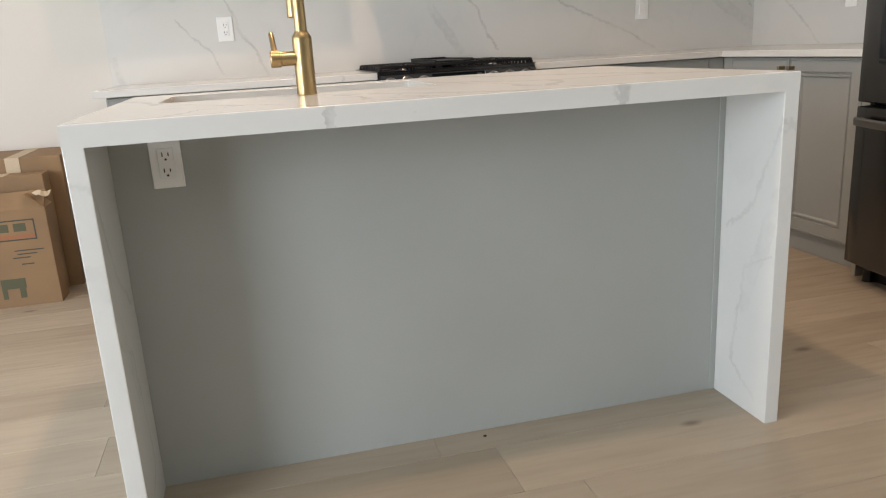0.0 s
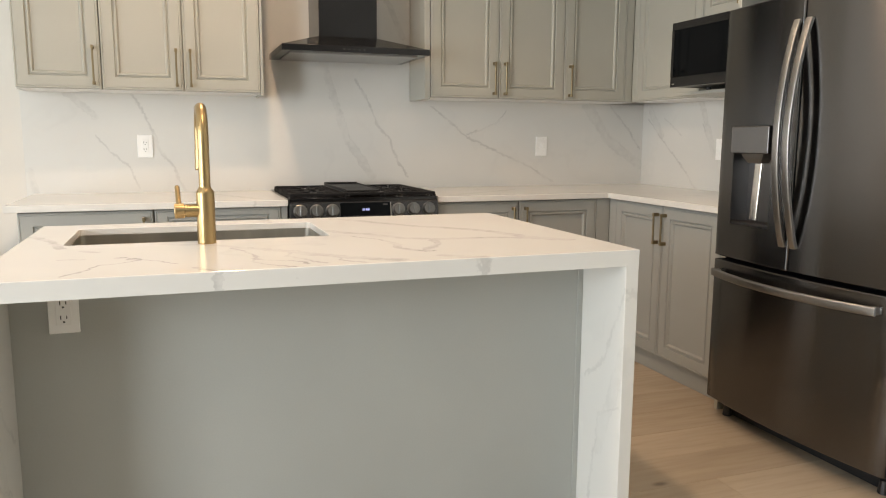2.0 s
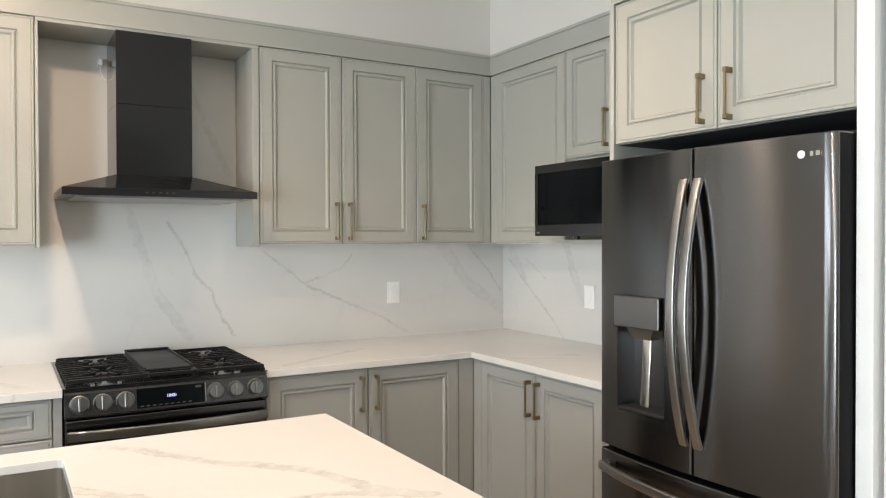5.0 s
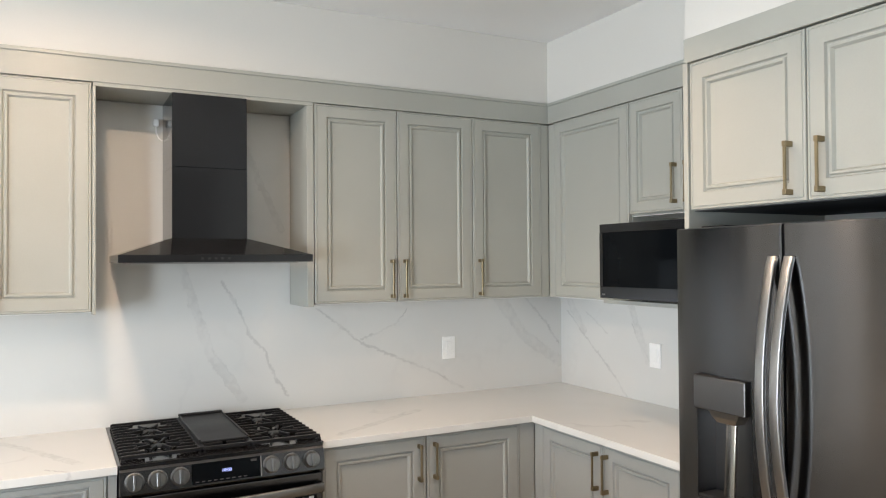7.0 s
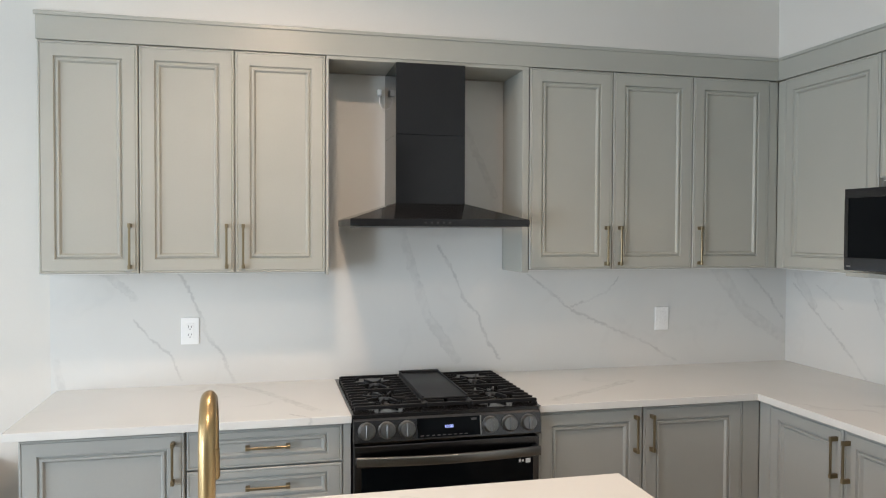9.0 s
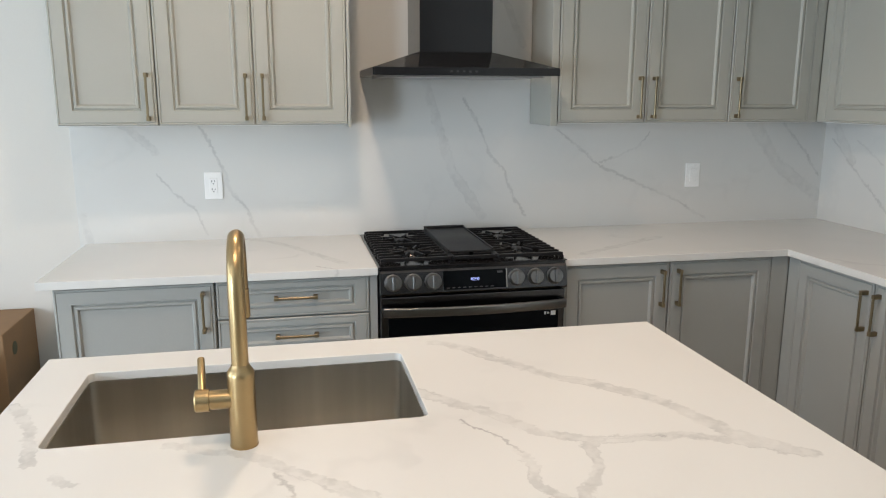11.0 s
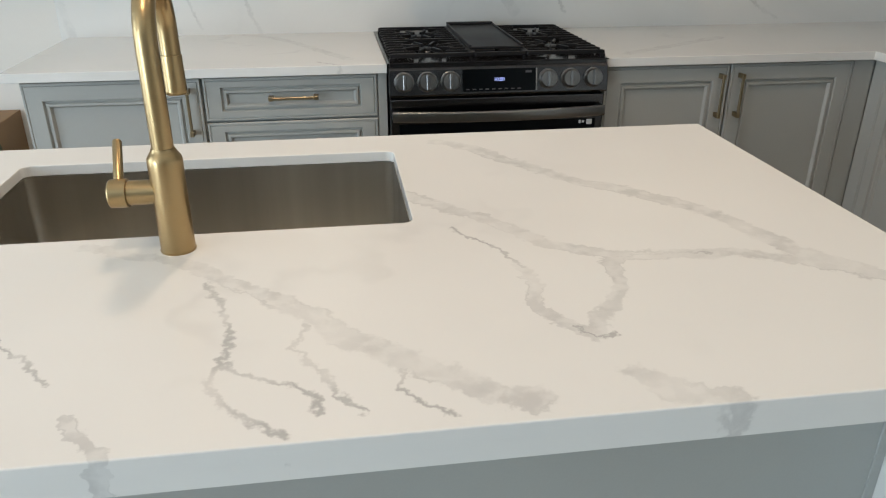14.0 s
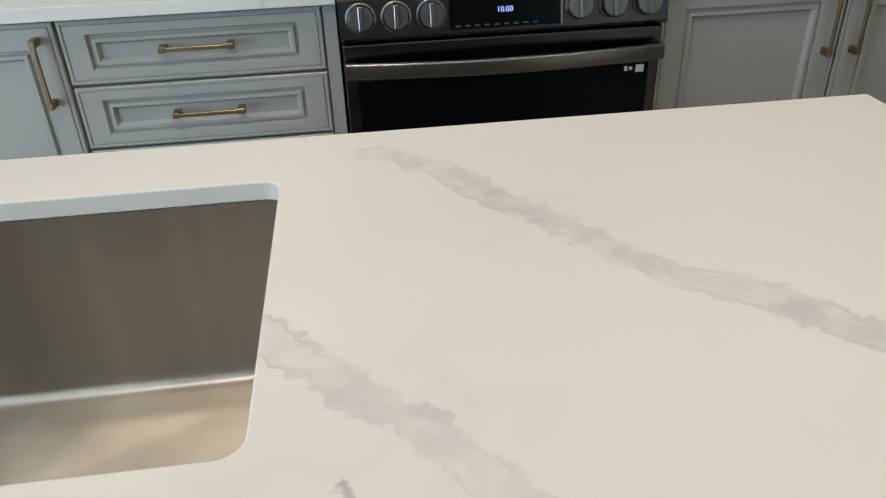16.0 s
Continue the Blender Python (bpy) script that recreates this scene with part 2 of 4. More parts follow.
M_ISLAND = [quartz("quartz_island", (1, 1, 0), stretch_of(ISLAND_THIN, lo, hi), stretch_of(ISLAND_BROAD, lo, hi), 0.10, 0.74) for lo, hi in zip((-9, *ISLAND_CUTS), (*ISLAND_CUTS, 9))]
M_LEG = quartz("quartz_waterfall", (0, 1, 1), [(0.010, [(1.60, 0.80), (1.70, 0.58), (1.80, 0.50)]), (0.008, [(1.62, 0.46), (1.72, 0.40), (1.76, 0.12), (1.66, 0.05)])], [(0.03, [(1.60, 0.62), (1.72, 0.30)])], 0.05, 0.23)
M_SPLASH = quartz("quartz_backsplash", (1, 0, 1), SPLASH_THIN, SPLASH_BROAD, 0.05, 0.38)
M_SPLASH_E = quartz("quartz_backsplash_side", (0, 1, 1), EAST_THIN, EAST_BROAD, 0.05, 0.38)
M_COUNTER = quartz("quartz_counter", (1, 1, 0), [(0.008, [(0.40, 3.59), (0.47, 3.53), (0.50, 3.50)])], [(0.024, [(0.10, 4.23), (0.228, 4.13), (0.335, 3.96), (0.42, 3.79), (0.51, 3.63)]), (0.03, [(1.5, 3.6), (2.0, 3.9)])], 0.2, 0.46)
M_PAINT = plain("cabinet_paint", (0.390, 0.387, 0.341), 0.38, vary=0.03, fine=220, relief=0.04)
# cabinet paint again, cooled to put the low daylight into its colour
M_BASE_COOL = plain("cool_lit_base_paint", (0.342, 0.349, 0.329), 0.38, vary=0.03, fine=220, relief=0.04)
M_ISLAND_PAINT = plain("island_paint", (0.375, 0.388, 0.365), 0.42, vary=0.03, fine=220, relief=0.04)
M_WALL = plain("wall_paint", (0.675, 0.645, 0.592), 0.75, vary=0.025, scale=1.2, fine=160, relief=0.06)
M_CEIL = plain("ceiling_paint", (0.85, 0.85, 0.84), 0.85, vary=0.02, scale=1.0, fine=140, relief=0.06)
# colour of the unseen south wall, dark so less light bounces onto the island
M_WALL_DIM = plain("low_bounce_wall_paint", (0.26, 0.25, 0.23), 0.75, vary=0.03, scale=1.2, fine=160, relief=0.06)
M_TRIM = plain("trim_paint", (0.80, 0.80, 0.78), 0.4, vary=0.02)
M_GAP_DARK = plain("gap_dark", (0.05, 0.05, 0.05), 0.7)
M_BRASS = brushed("brushed_brass", (0.42, 0.298, 0.152), 0.34, 0.3, (1, 1, 14), 0.0, 0.06)
M_PULL = brushed("antique_brass", (0.29, 0.228, 0.14), 0.42, 0.2, (6, 6, 1), 0.0)
M_STEEL = brushed("brushed_steel", (0.56, 0.525, 0.475), 0.2, 0.4, (0.25, 0.25, 14), 0.0)
# broad upright colour bands paint reflections onto the bowl
M_SINK = brushed("sink_steel_reflection_bands", (0.54, 0.515, 0.465), 0.36, 0.6, (0.16, 0.16, 0.003), 0.0, 0.46)
M_KNOB = brushed("knob_steel", (0.21, 0.205, 0.20), 0.32, 0.4, (2, 2, 12), 0.0)
M_BLACKSTEEL = brushed("black_stainless", (0.154, 0.152, 0.154), 0.22, 0.95, (0.4, 0.4, 18), 0.0)
# the brushing runs across the doors, so lights smear upright
M_BLACKSTEEL.node_tree.nodes["Principled BSDF"].inputs["Anisotropic Rotation"].default_value = 0.25
M_DARKSTEEL = brushed("range_black_stainless", (0.084, 0.084, 0.088), 0.25, 0.5, (0.4, 0.4, 18), 0.0)
M_HANDLESTEEL = brushed("handle_steel", (0.36, 0.35, 0.34), 0.33, 0.4, (2, 2, 12), 0.0)
M_RECESS = brushed("dispenser_steel", (0.20, 0.195, 0.195), 0.34, 0.3, (0.4, 0.4, 18), 0.0)
M_HOOD = plain("hood_black", (0.012, 0.0125, 0.0135), 0.10, vary=0.05, relief=0.0)
M_HOOD.node_tree.nodes["Principled BSDF"].inputs["Specular IOR Level"].default_value = 0.33
M_SIDE = plain("dark_side_coating", (0.007, 0.007, 0.008), 0.6, relief=0.0)
M_SIDE.node_tree.nodes["Principled BSDF"].inputs["Specular IOR Level"].default_value = 0.12
M_GLASS = plain("black_glass", (0.003, 0.004, 0.005), 0.06, vary=0.05, relief=0.0)
M_GLASS.node_tree.nodes["Principled BSDF"].inputs["Specular IOR Level"].default_value = 0.07
M_ENAMEL = plain("black_enamel", (0.010, 0.010, 0.011), 0.14, vary=0.1, relief=0.02)
M_IRON = plain("cast_iron", (0.010, 0.010, 0.011), 0.40, vary=0.15, fine=300, relief=0.15)
M_IRON.node_tree.nodes["Principled BSDF"].inputs["Specular IOR Level"].default_value = 0.22
M_GRIDDLE = plain("griddle_coating", (0.010, 0.010, 0.011), 0.48, vary=0.1, fine=260, relief=0.1)
M_GRIDDLE.node_tree.nodes["Principled BSDF"].inputs["Specular IOR Level"].default_value = 0.32
M_BLACK = plain("black_plastic", (0.012, 0.012, 0.013), 0.45, relief=0.02)
M_PLATE = plain("outlet_plastic", (0.90, 0.90, 0.88), 0.3, vary=0.01, relief=0.0)
M_SLOT = plain("outlet_slot", (0.03, 0.03, 0.03), 0.6, relief=0.0)
M_CARD = plain("cardboard", (0.26, 0.156, 0.080), 0.8, vary=0.12, scale=6, fine=90, relief=0.15, stretch=(1, 1, 8))
M_CARD_EDGE = plain("cardboard_edge", (0.56, 0.45, 0.32), 0.85, vary=0.1)
M_INK_DARK = plain("box_print_dark", (0.05, 0.055, 0.045), 0.7)
M_INK_GREEN = plain("box_print_green", (0.085, 0.085, 0.045), 0.7)
M_INK_ORANGE = plain("box_print_orange", (0.34, 0.13, 0.06), 0.7)
M_WHITE_MARK = plain("white_mark", (0.75, 0.75, 0.74), 0.4, relief=0.0)


def glow(name, color, strength):
    m, n, l, b = nodes_of(name)
    b.inputs["Base Color"].default_value = (0.02, 0.02, 0.02, 1)
    b.inputs["Emission Color"].default_value = (*color, 1)
    b.inputs["Emission Strength"].default_value = strength
    return m


M_DIGITS = glow("clock_digits", (0.35, 0.45, 1.0), 2.0)
M_LAMP = glow("unseen_downlight_lens", (1.0, 0.86, 0.68), 6.0)


def oak():
    m, n, l, b = nodes_of("oak_planks")
    info = n.new("ShaderNodeObjectInfo")
    pos = coords(n, l, (1, 1, 1))
    shift = n.new("ShaderNodeVectorMath")
    shift.operation = "MULTIPLY_ADD"
    l.new(info.outputs["Random"], shift.inputs[0])
    shift.inputs[1].default_value = (37.0, 19.0, 5.0)
    l.new(pos, shift.inputs[2])
    mp = n.new("ShaderNodeMapping")
    mp.inputs["Scale"].default_value = (0.9, 9.0, 9.0)
    l.new(shift.outputs[0], mp.inputs["Vector"])
    grain = noise_of(n, l, 6.0, 7, mp.outputs[0])
    cloud = noise_of(n, l, 1.6, 3, mp.outputs[0])
    knot_at = n.new("ShaderNodeTexVoronoi")
    knot_at.inputs["Scale"].default_value = 2.2
    mk = n.new("ShaderNodeMapping")
    mk.inputs["Scale"].default_value = (1.0, 2.2, 1.0)
    l.new(shift.outputs[0], mk.inputs["Vector"])
    l.new(mk.outputs[0], knot_at.inputs["Vector"])
    knot = ranged(n, l, knot_at.outputs["Distance"], 0.015, 0.10, 1.0, 0.0)
    tone = mathnode(n, l, "ADD", mathnode(n, l, "MULTIPLY", info.outputs["Random"], 0.45), mathnode(n, l, "MULTIPLY", cloud, 0.6))
    base = mixed(n, l, ranged(n, l, tone, 0.2, 0.85), (0.33, 0.265, 0.195), (0.425, 0.352, 0.268))
    lined = mixed(n, l, ranged(n, l, grain, 0.45, 0.75, 0.0, 0.14), base, (0.24, 0.185, 0.13))
    l.new(mixed(n, l, mathnode(n, l, "MULTIPLY", knot, 0.75), lined, (0.09, 0.062, 0.04)), b.inputs["Base Color"])
    l.new(ranged(n, l, grain, 0.3, 0.7, 0.36, 0.5), b.inputs["Roughness"])
    bump(n, l, b, grain, 0.06, 0.003)
    return m


M_OAK = oak()

# ---- mesh helpers ----
ORIGIN = {}


def box(bm, x0, x1, y0, y1, z0, z1, bevel=0.0, segs=2):
    made = bmesh.ops.create_cube(bm, size=1.0)["verts"]
    for v in made:
        v.co = Vector(((x0 + x1) / 2 + v.co.x * (x1 - x0), (y0 + y1) / 2 + v.co.y * (y1 - y0), (z0 + z1) / 2 + v.co.z * (z1 - z0)))
    if bevel:
        edges = list({e for v in made for e in v.link_edges})
        bmesh.ops.bevel(bm, geom=edges, offset=bevel, segments=segs, profile=0.5, affect="EDGES", clamp_overlap=True)
    return bm


def bx(*a, bevel=0.0, segs=2):
    return box(bmesh.new(), *a, bevel=bevel, segs=segs)


def sweep(bm, pts, ring, side=None):
    """A tube along pts; ring gives its section as (across, out) pairs. side: the across direction, where it is fixed."""
    pts = [Vector(p) for p in pts]
    rows, across = [], Vector(side) if side else None
    for i, p in enumerate(pts):
        d = (pts[min(i + 1, len(pts) - 1)] - pts[max(i - 1, 0)]).normalized()
        if across is None:
            across = d.orthogonal().normalized()
        a = (across - d * across.dot(d)).normalized()
        if side is None:
            across = a
        o = d.cross(a)
        rows.append([bm.verts.new(p + a * u + o * v) for u, v in ring])
    k = len(ring)
    for r, s in zip(rows, rows[1:]):
        for j in range(k):
            bm.faces.new((r[j], r[(j + 1) % k], s[(j + 1) % k], s[j]))
    bm.faces.new(rows[0][::-1])
    bm.faces.new(rows[-1])
    return bm


def circle(r, k=20):
    return [(r * math.cos(2 * math.pi * j / k), r * math.sin(2 * math.pi * j / k)) for j in range(k)]


def rounded(w, h, r, k=3):
    out = []
    for cx, cy, a0 in ((w / 2 - r, h / 2 - r, 0), (-w / 2 + r, h / 2 - r, 90), (-w / 2 + r, -h / 2 + r, 180), (w / 2 - r, -h / 2 + r, 270)):
        for j in range(k + 1):
            a = radians(a0 + 90 * j / k)
            out.append((cx + r * math.cos(a), cy + r * math.sin(a)))
    return out


def lathe(bm, at, axis, profile, k=28):
    """Profile rows of (distance along the axis, radius)."""
    ax = Vector(axis).normalized()
    u = ax.orthogonal().normalized()
    v = ax.cross(u)
    rows = [[bm.verts.new(Vector(at) + ax * h + (u * math.cos(2 * math.pi * j / k) + v * math.sin(2 * math.pi * j / k)) * r) for j in range(k)] for h, r in profile]
    for a, b in zip(rows, rows[1:]):
        for j in range(k):
            bm.faces.new((a[j], a[(j + 1) % k], b[(j + 1) % k], b[j]))
    bm.faces.new(rows[0][::-1])
    bm.faces.new(rows[-1])
    return bm


def thing(name, at, label, category, group="", kind=""):
    ob = new(name)
    ob.location = at
    ob.empty_display_size = 0.1
    ORIGIN[ob] = Vector(at)
    return tagged(ob, label, category, group, kind)


def part(name, bm, material, parent=None, label="", smooth=False, m=None):
    """Links a bmesh given in world places as one mesh object under a thing or a part."""
    if m is not None:
        bmesh.ops.transform(bm, matrix=m, verts=bm.verts)
    at = ORIGIN.get(parent, Vector())
    bmesh.ops.translate(bm, vec=-at, verts=bm.verts)
    bmesh.ops.recalc_face_normals(bm, faces=bm.faces)
    me = bpy.data.meshes.new(name)
    bm.to_mesh(me)
    bm.free()
    me.materials.append(material)
    if smooth:
        me.polygons.foreach_set("use_smooth", [True] * len(me.polygons))
        me.set_sharp_from_angle(angle=radians(38))
    ob = new(name, me)
    if parent is not None:
        ob.parent = parent
        ORIGIN[ob] = at
    if label:
        ob["label"] = label
    return ob


def structure(name, bm, material, label, category, smooth=False):
    return tagged(part(name, bm, material, smooth=smooth), label, category, kind="structure")


def slab(outline, holes, z0, z1, bevel=0.002):
    """A flat plate from an outline with holes, as a bmesh."""
    cu = bpy.data.curves.new("plate", "CURVE")
    cu.dimensions, cu.fill_mode = "2D", "BOTH"
    cu.extrude = (z1 - z0) / 2 - bevel
    cu.bevel_depth, cu.bevel_resolution = bevel, 1
    cu.offset = -bevel
    for loop in (outline, *holes):
        sp = cu.splines.new("POLY")
        sp.points.add(len(loop) - 1)
        for p, (x, y) in zip(sp.points, loop):
            p.co = (x, y, 0, 1)
        sp.use_cyclic_u = True
    ob = bpy.data.objects.new("plate", cu)
    scene.collection.objects.link(ob)
    me = bpy.data.meshes.new_from_object(ob.evaluated_get(bpy.context.evaluated_depsgraph_get()))
    bm = bmesh.new()
    bm.from_mesh(me)
    for f in bm.faces:
        f.smooth = False
    bmesh.ops.translate(bm, vec=(0, 0, (z0 + z1) / 2), verts=bm.verts)
    bpy.data.objects.remove(ob)
    bpy.data.curves.remove(cu)
    bpy.data.meshes.remove(me)
    return bm


def rect(x0, x1, y0, y1):
    return [(x0, y0), (x1, y0), (x1, y1), (x0, y1)]


def round_rect(x0, x1, y0, y1, r, k=5):
    return [((x0 + x1) / 2 + u, (y0 + y1) / 2 + v) for u, v in rounded(x1 - x0, y1 - y0, r, k)]


# ---- room shell ----
bm = bmesh.new()
box(bm, ROOM_W - 0.15, ROOM_E + 0.15, ROOM_N, ROOM_N + 0.15, -0.02, ROOM_H)
structure("wall_north", bm, M_WALL, "plain off-white painted kitchen wall", "wall")
bm = bmesh.new()
box(bm, ROOM_E, ROOM_E + 0.15, 1.56, ROOM_N, -0.02, ROOM_H)
box(bm, 2.43, ROOM_E + 0.15, ROOM_S - 0.15, 1.545, -0.02, ROOM_H)
structure("wall_east", bm, M_WALL, "off-white painted wall beside the fridge", "wall")
bm = bmesh.new()
for y0, y1 in ((ROOM_S - 0.15, -1.65), (0.05, 1.35), (3.05, ROOM_N)):
    box(bm, ROOM_W - 0.15, ROOM_W, y0, y1, -0.02, ROOM_H)
for y0, y1 in ((-1.65, 0.05), (1.35, 3.05)):
    box(bm, ROOM_W - 0.15, ROOM_W, y0, y1, 2.35, ROOM_H)
    box(bm, ROOM_W - 0.15, ROOM_W, y0, y1, -0.02, 0.12)
structure("wall_west", bm, M_WALL, "off-white painted wall with two tall glazed openings", "wall")
# unseen closing wall; its dark colour holds down the bounce
bm = bmesh.new()
box(bm, ROOM_W, 2.43, ROOM_S - 0.15, ROOM_S, -0.02, ROOM_H)
structure("wall_south", bm, M_WALL_DIM, "plain unseen wall, darkened to cut bounced light", "wall")
structure("ceiling", bx(ROOM_W - 0.15, ROOM_E + 0.15, ROOM_S - 0.15, ROOM_N + 0.15, ROOM_H, ROOM_H + 0.12), M_CEIL, "flat white painted ceiling", "ceiling")
bm = bmesh.new()
box(bm, -0.575, ROOM_E - 0.001, 3.944, ROOM_N - 0.001, 2.4895, ROOM_H - 0.001)
box(bm, 2.818, ROOM_E - 0.001, 2.53, 3.944, 2.4895, ROOM_H - 0.001)
box(bm, 2.405, ROOM_E - 0.001, 1.546, 2.53, 2.415, ROOM_H - 0.001)
structure("soffit", bm, M_WALL, "off-white painted bulkhead above the wall cabinets", "soffit")


def window(name, m, w, h, label):
    """A frame with two mullions in an opening; local x across, z up, y out."""
    fr = bmesh.new()
    for a in ((0, w, 0, 0.06), (0, w, h - 0.06, h)):
        box(fr, a[0], a[1], 0.04, 0.11, a[2], a[3], 0.004)
    for x in (0.0, w / 2 - 0.03, w - 0.06):
        box(fr, x, x + 0.06, 0.04, 0.11, 0.06, h - 0.06, 0.004)
    top = tagged(part(name, fr, M_TRIM, m=m), label, "window", kind="structure")
    return top


window("window_1", Matrix.Translation((ROOM_W, -1.65, 0.12)) @ Matrix.Rotation(radians(90), 4, "Z"), 1.7, 2.23, "white-framed patio window with two panes")
window("window_2", Matrix.Translation((ROOM_W, 1.35, 0.12)) @ Matrix.Rotation(radians(90), 4, "Z"), 1.7, 2.23, "white-framed patio window with two panes")
# fittings for the unseen ceiling lights, two of which are added fill
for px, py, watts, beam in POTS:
    t = thing("unseen_downlight", (px, py, ROOM_H), "round white recessed ceiling light, unseen, its place assumed, switched on", "lamp", "ceiling downlights")
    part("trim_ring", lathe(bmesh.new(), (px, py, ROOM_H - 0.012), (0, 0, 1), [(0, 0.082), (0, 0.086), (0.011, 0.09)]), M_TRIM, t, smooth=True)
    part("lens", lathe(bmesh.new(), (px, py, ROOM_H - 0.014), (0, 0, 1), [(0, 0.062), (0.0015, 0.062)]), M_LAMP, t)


# ---- cabinets ----
def facing(x, y, east=False):
    """Local x runs along the front to the viewer's right, local y into the cabinet."""
    return Matrix.Translation((x, y, 0)) @ (Matrix.Rotation(radians(-90), 4, "Z") if east else Matrix.Identity(4))


MOULD = 0.0275


def front_ring(x0, x1, z0, z1, rx, rz):
    """A framed cabinet front: a scored line round its edge and a stepped moulding round its panel."""
    loops = [(0.0, 0.020), (0.0, 0.0025), (0.0025, 0.0), (0.007, 0.0), (0.0085, 0.003), (0.0105, 0.003), (0.012, 0.0)]
    inner = [(0.0, 0.0), (0.004, 0.009), (0.008, 0.009), (0.0115, 0.0012), (0.0185, 0.0012), (0.0265, 0.0155), (MOULD, 0.019)]
    bm = bmesh.new()
    rows = []
    for dx, dz, y in [(d, d, y) for d, y in loops] + [(rx + d, rz + d, y) for d, y in inner]:
        rows.append([bm.verts.new((x, y, z)) for x, z in ((x0 + dx, z0 + dz), (x1 - dx, z0 + dz), (x1 - dx, z1 - dz), (x0 + dx, z1 - dz))])
    rows.append(rows[0])
    for a, b in zip(rows, rows[1:]):
        for j in range(4):
            bm.faces.new((a[j], a[(j + 1) % 4], b[(j + 1) % 4], b[j]))
    return bm


def pull(kind, x, z0, z1):
    """A square bar pull on two block posts. kind v: upright at x from z0 to z1; h: level at height x from z0 to z1."""
    bm = bmesh.new()
    box(bm, -0.0045, 0.0045, -0.034, -0.026, 0, z1 - z0, 0.0015, 1)
    for a in (0.0, z1 - z0 - 0.017):
        box(bm, -0.0065, 0.0065, -0.035, 0.0005, a, a + 0.017, 0.0015, 1)
    m = Matrix.Translation((x, 0, z0)) if kind == "v" else Matrix.Translation((z0, 0, x)) @ Matrix.Rotation(radians(90), 4, "Y")
    bmesh.ops.transform(bm, matrix=m, verts=bm.verts)
    return bm


def cabinet(name, label, m, w, z0, z1, depth, fronts, toe=0.0, group="", left=0.0, right=0.0, fill=None):
    """A cabinet box with framed fronts. fronts: (x0, x1, z0, z1, name, rail, pull or None)."""
    # cabinets with a toe kick take the copy tinted by cool daylight
    paint = M_BASE_COOL if toe else M_PAINT
    at = m @ Vector((w / 2, depth / 2, z0))
    t = thing(name, at, label, "cabinet", group)
    part("body", bx(-left, w + right, 0.022, depth, z0 + toe, z1, bevel=0.0015, segs=1), paint, t, m=m)
    if not toe:
        # over the fridge the board is near black, painting the shade of the gap
        over = name == "fridge_cabinet"
        part("bottom_board", bx(-left, w + right, 0.022, depth, z0 - 0.003, z0 - 0.0002), M_GAP_DARK if over else M_TRIM, t, "underside blackened for the shaded gap" if over else "white underside", m=m)
    if toe:
        part("toe_kick", bx(-left, w + right, 0.034, depth - 0.01, z0, z0 + toe), paint, t, m=m)
    for x0, x1 in fill or ():
        part("filler", bx(x0, x1, 0.003, 0.0215, z0 + toe, z1 - 0.004, bevel=0.001, segs=1), paint, t, m=m)
    for x0, x1, a, b, kind, rail, grip in fronts:
        d = part(kind, front_ring(x0 + 0.0015, x1 - 0.0015, a + 0.0015, b - 0.0015, *rail), paint, t, m=m)
        k, h = rail[0] + MOULD, rail[1] + MOULD
        part("panel", bx(x0 + k - 0.001, x1 - k + 0.001, 0.0125, 0.018, a + h - 0.001, b - h + 0.001), paint, d, m=m)
        if grip:
            part("handle", pull(*grip), M_PULL, d, "brushed brass bar pull", m=m)
    return t


UP0, UP1 = 1.443, 2.380
RAIL = (0.058, 0.058)
HZ = (1.463, 1.650)
# wall cabinets on the hood wall
m = facing(-0.572, 3.945)
cabinet("wall_cabinet", "single-door greige painted wall cabinet with brass pull, at the row end", m, 0.378, UP0, UP1, 0.288, [(0, 0.378, UP0, UP1, "door", RAIL, ("v", 0.345, *HZ))], group="wall cabinets")
m = facing(-0.192, 3.945)
cabinet("wall_cabinet", "two-door greige painted wall cabinet with brass pulls beside the hood", m, 0.758, UP0, UP1, 0.288,
        [(0, 0.378, UP0, UP1, "door", RAIL, ("v", 0.345, *HZ)), (0.380, 0.758, UP0, UP1, "door", RAIL, ("v", 0.413, *HZ))], group="wall cabinets")
m = facing(1.502, 3.945)
cabinet("wall_cabinet", "two-door greige painted wall cabinet with brass pulls beside the hood", m, 0.843, UP0, UP1, 0.288,
        [(0, 0.418, UP0, UP1, "door", RAIL, ("v", 0.386, *HZ)), (0.420, 0.843, UP0, UP1, "door", RAIL, ("v", 0.455, *HZ))], group="wall cabinets")
m = facing(2.347, 3.945)
cabinet("wall_cabinet", "single-door greige painted wall cabinet with brass pull in the corner", m, 0.425, UP0, UP1, 0.288, [(0, 0.425, UP0, UP1, "door", RAIL, ("v", 0.036, *HZ))], group="wall cabinets", right=0.07, fill=[(0.427, 0.4745)])
# wall cabinets on the side wall
m = facing(2.820, 3.895, True)
cabinet("wall_cabinet", "tall single-door greige painted corner wall cabinet", m, 0.593, UP0, UP1, 0.288, [(0, 0.593, UP0, UP1, "door", RAIL, None)], group="wall cabinets", left=0.03, fill=[(-0.0498, -0.002)])
m = facing(2.820, 3.298, True)
cabinet("wall_cabinet", "short two-door greige painted cabinet above the microwave", m, 0.755, 1.845, UP1, 0.288,
        [(0, 0.338, 1.852, UP1, "door", (0.05, 0.05), ("v", 0.298, 1.885, 2.06)), (0.34, 0.68, 1.852, UP1, "door", (0.05, 0.05), ("v", 0.375, 1.885, 2.06))], group="wall cabinets")
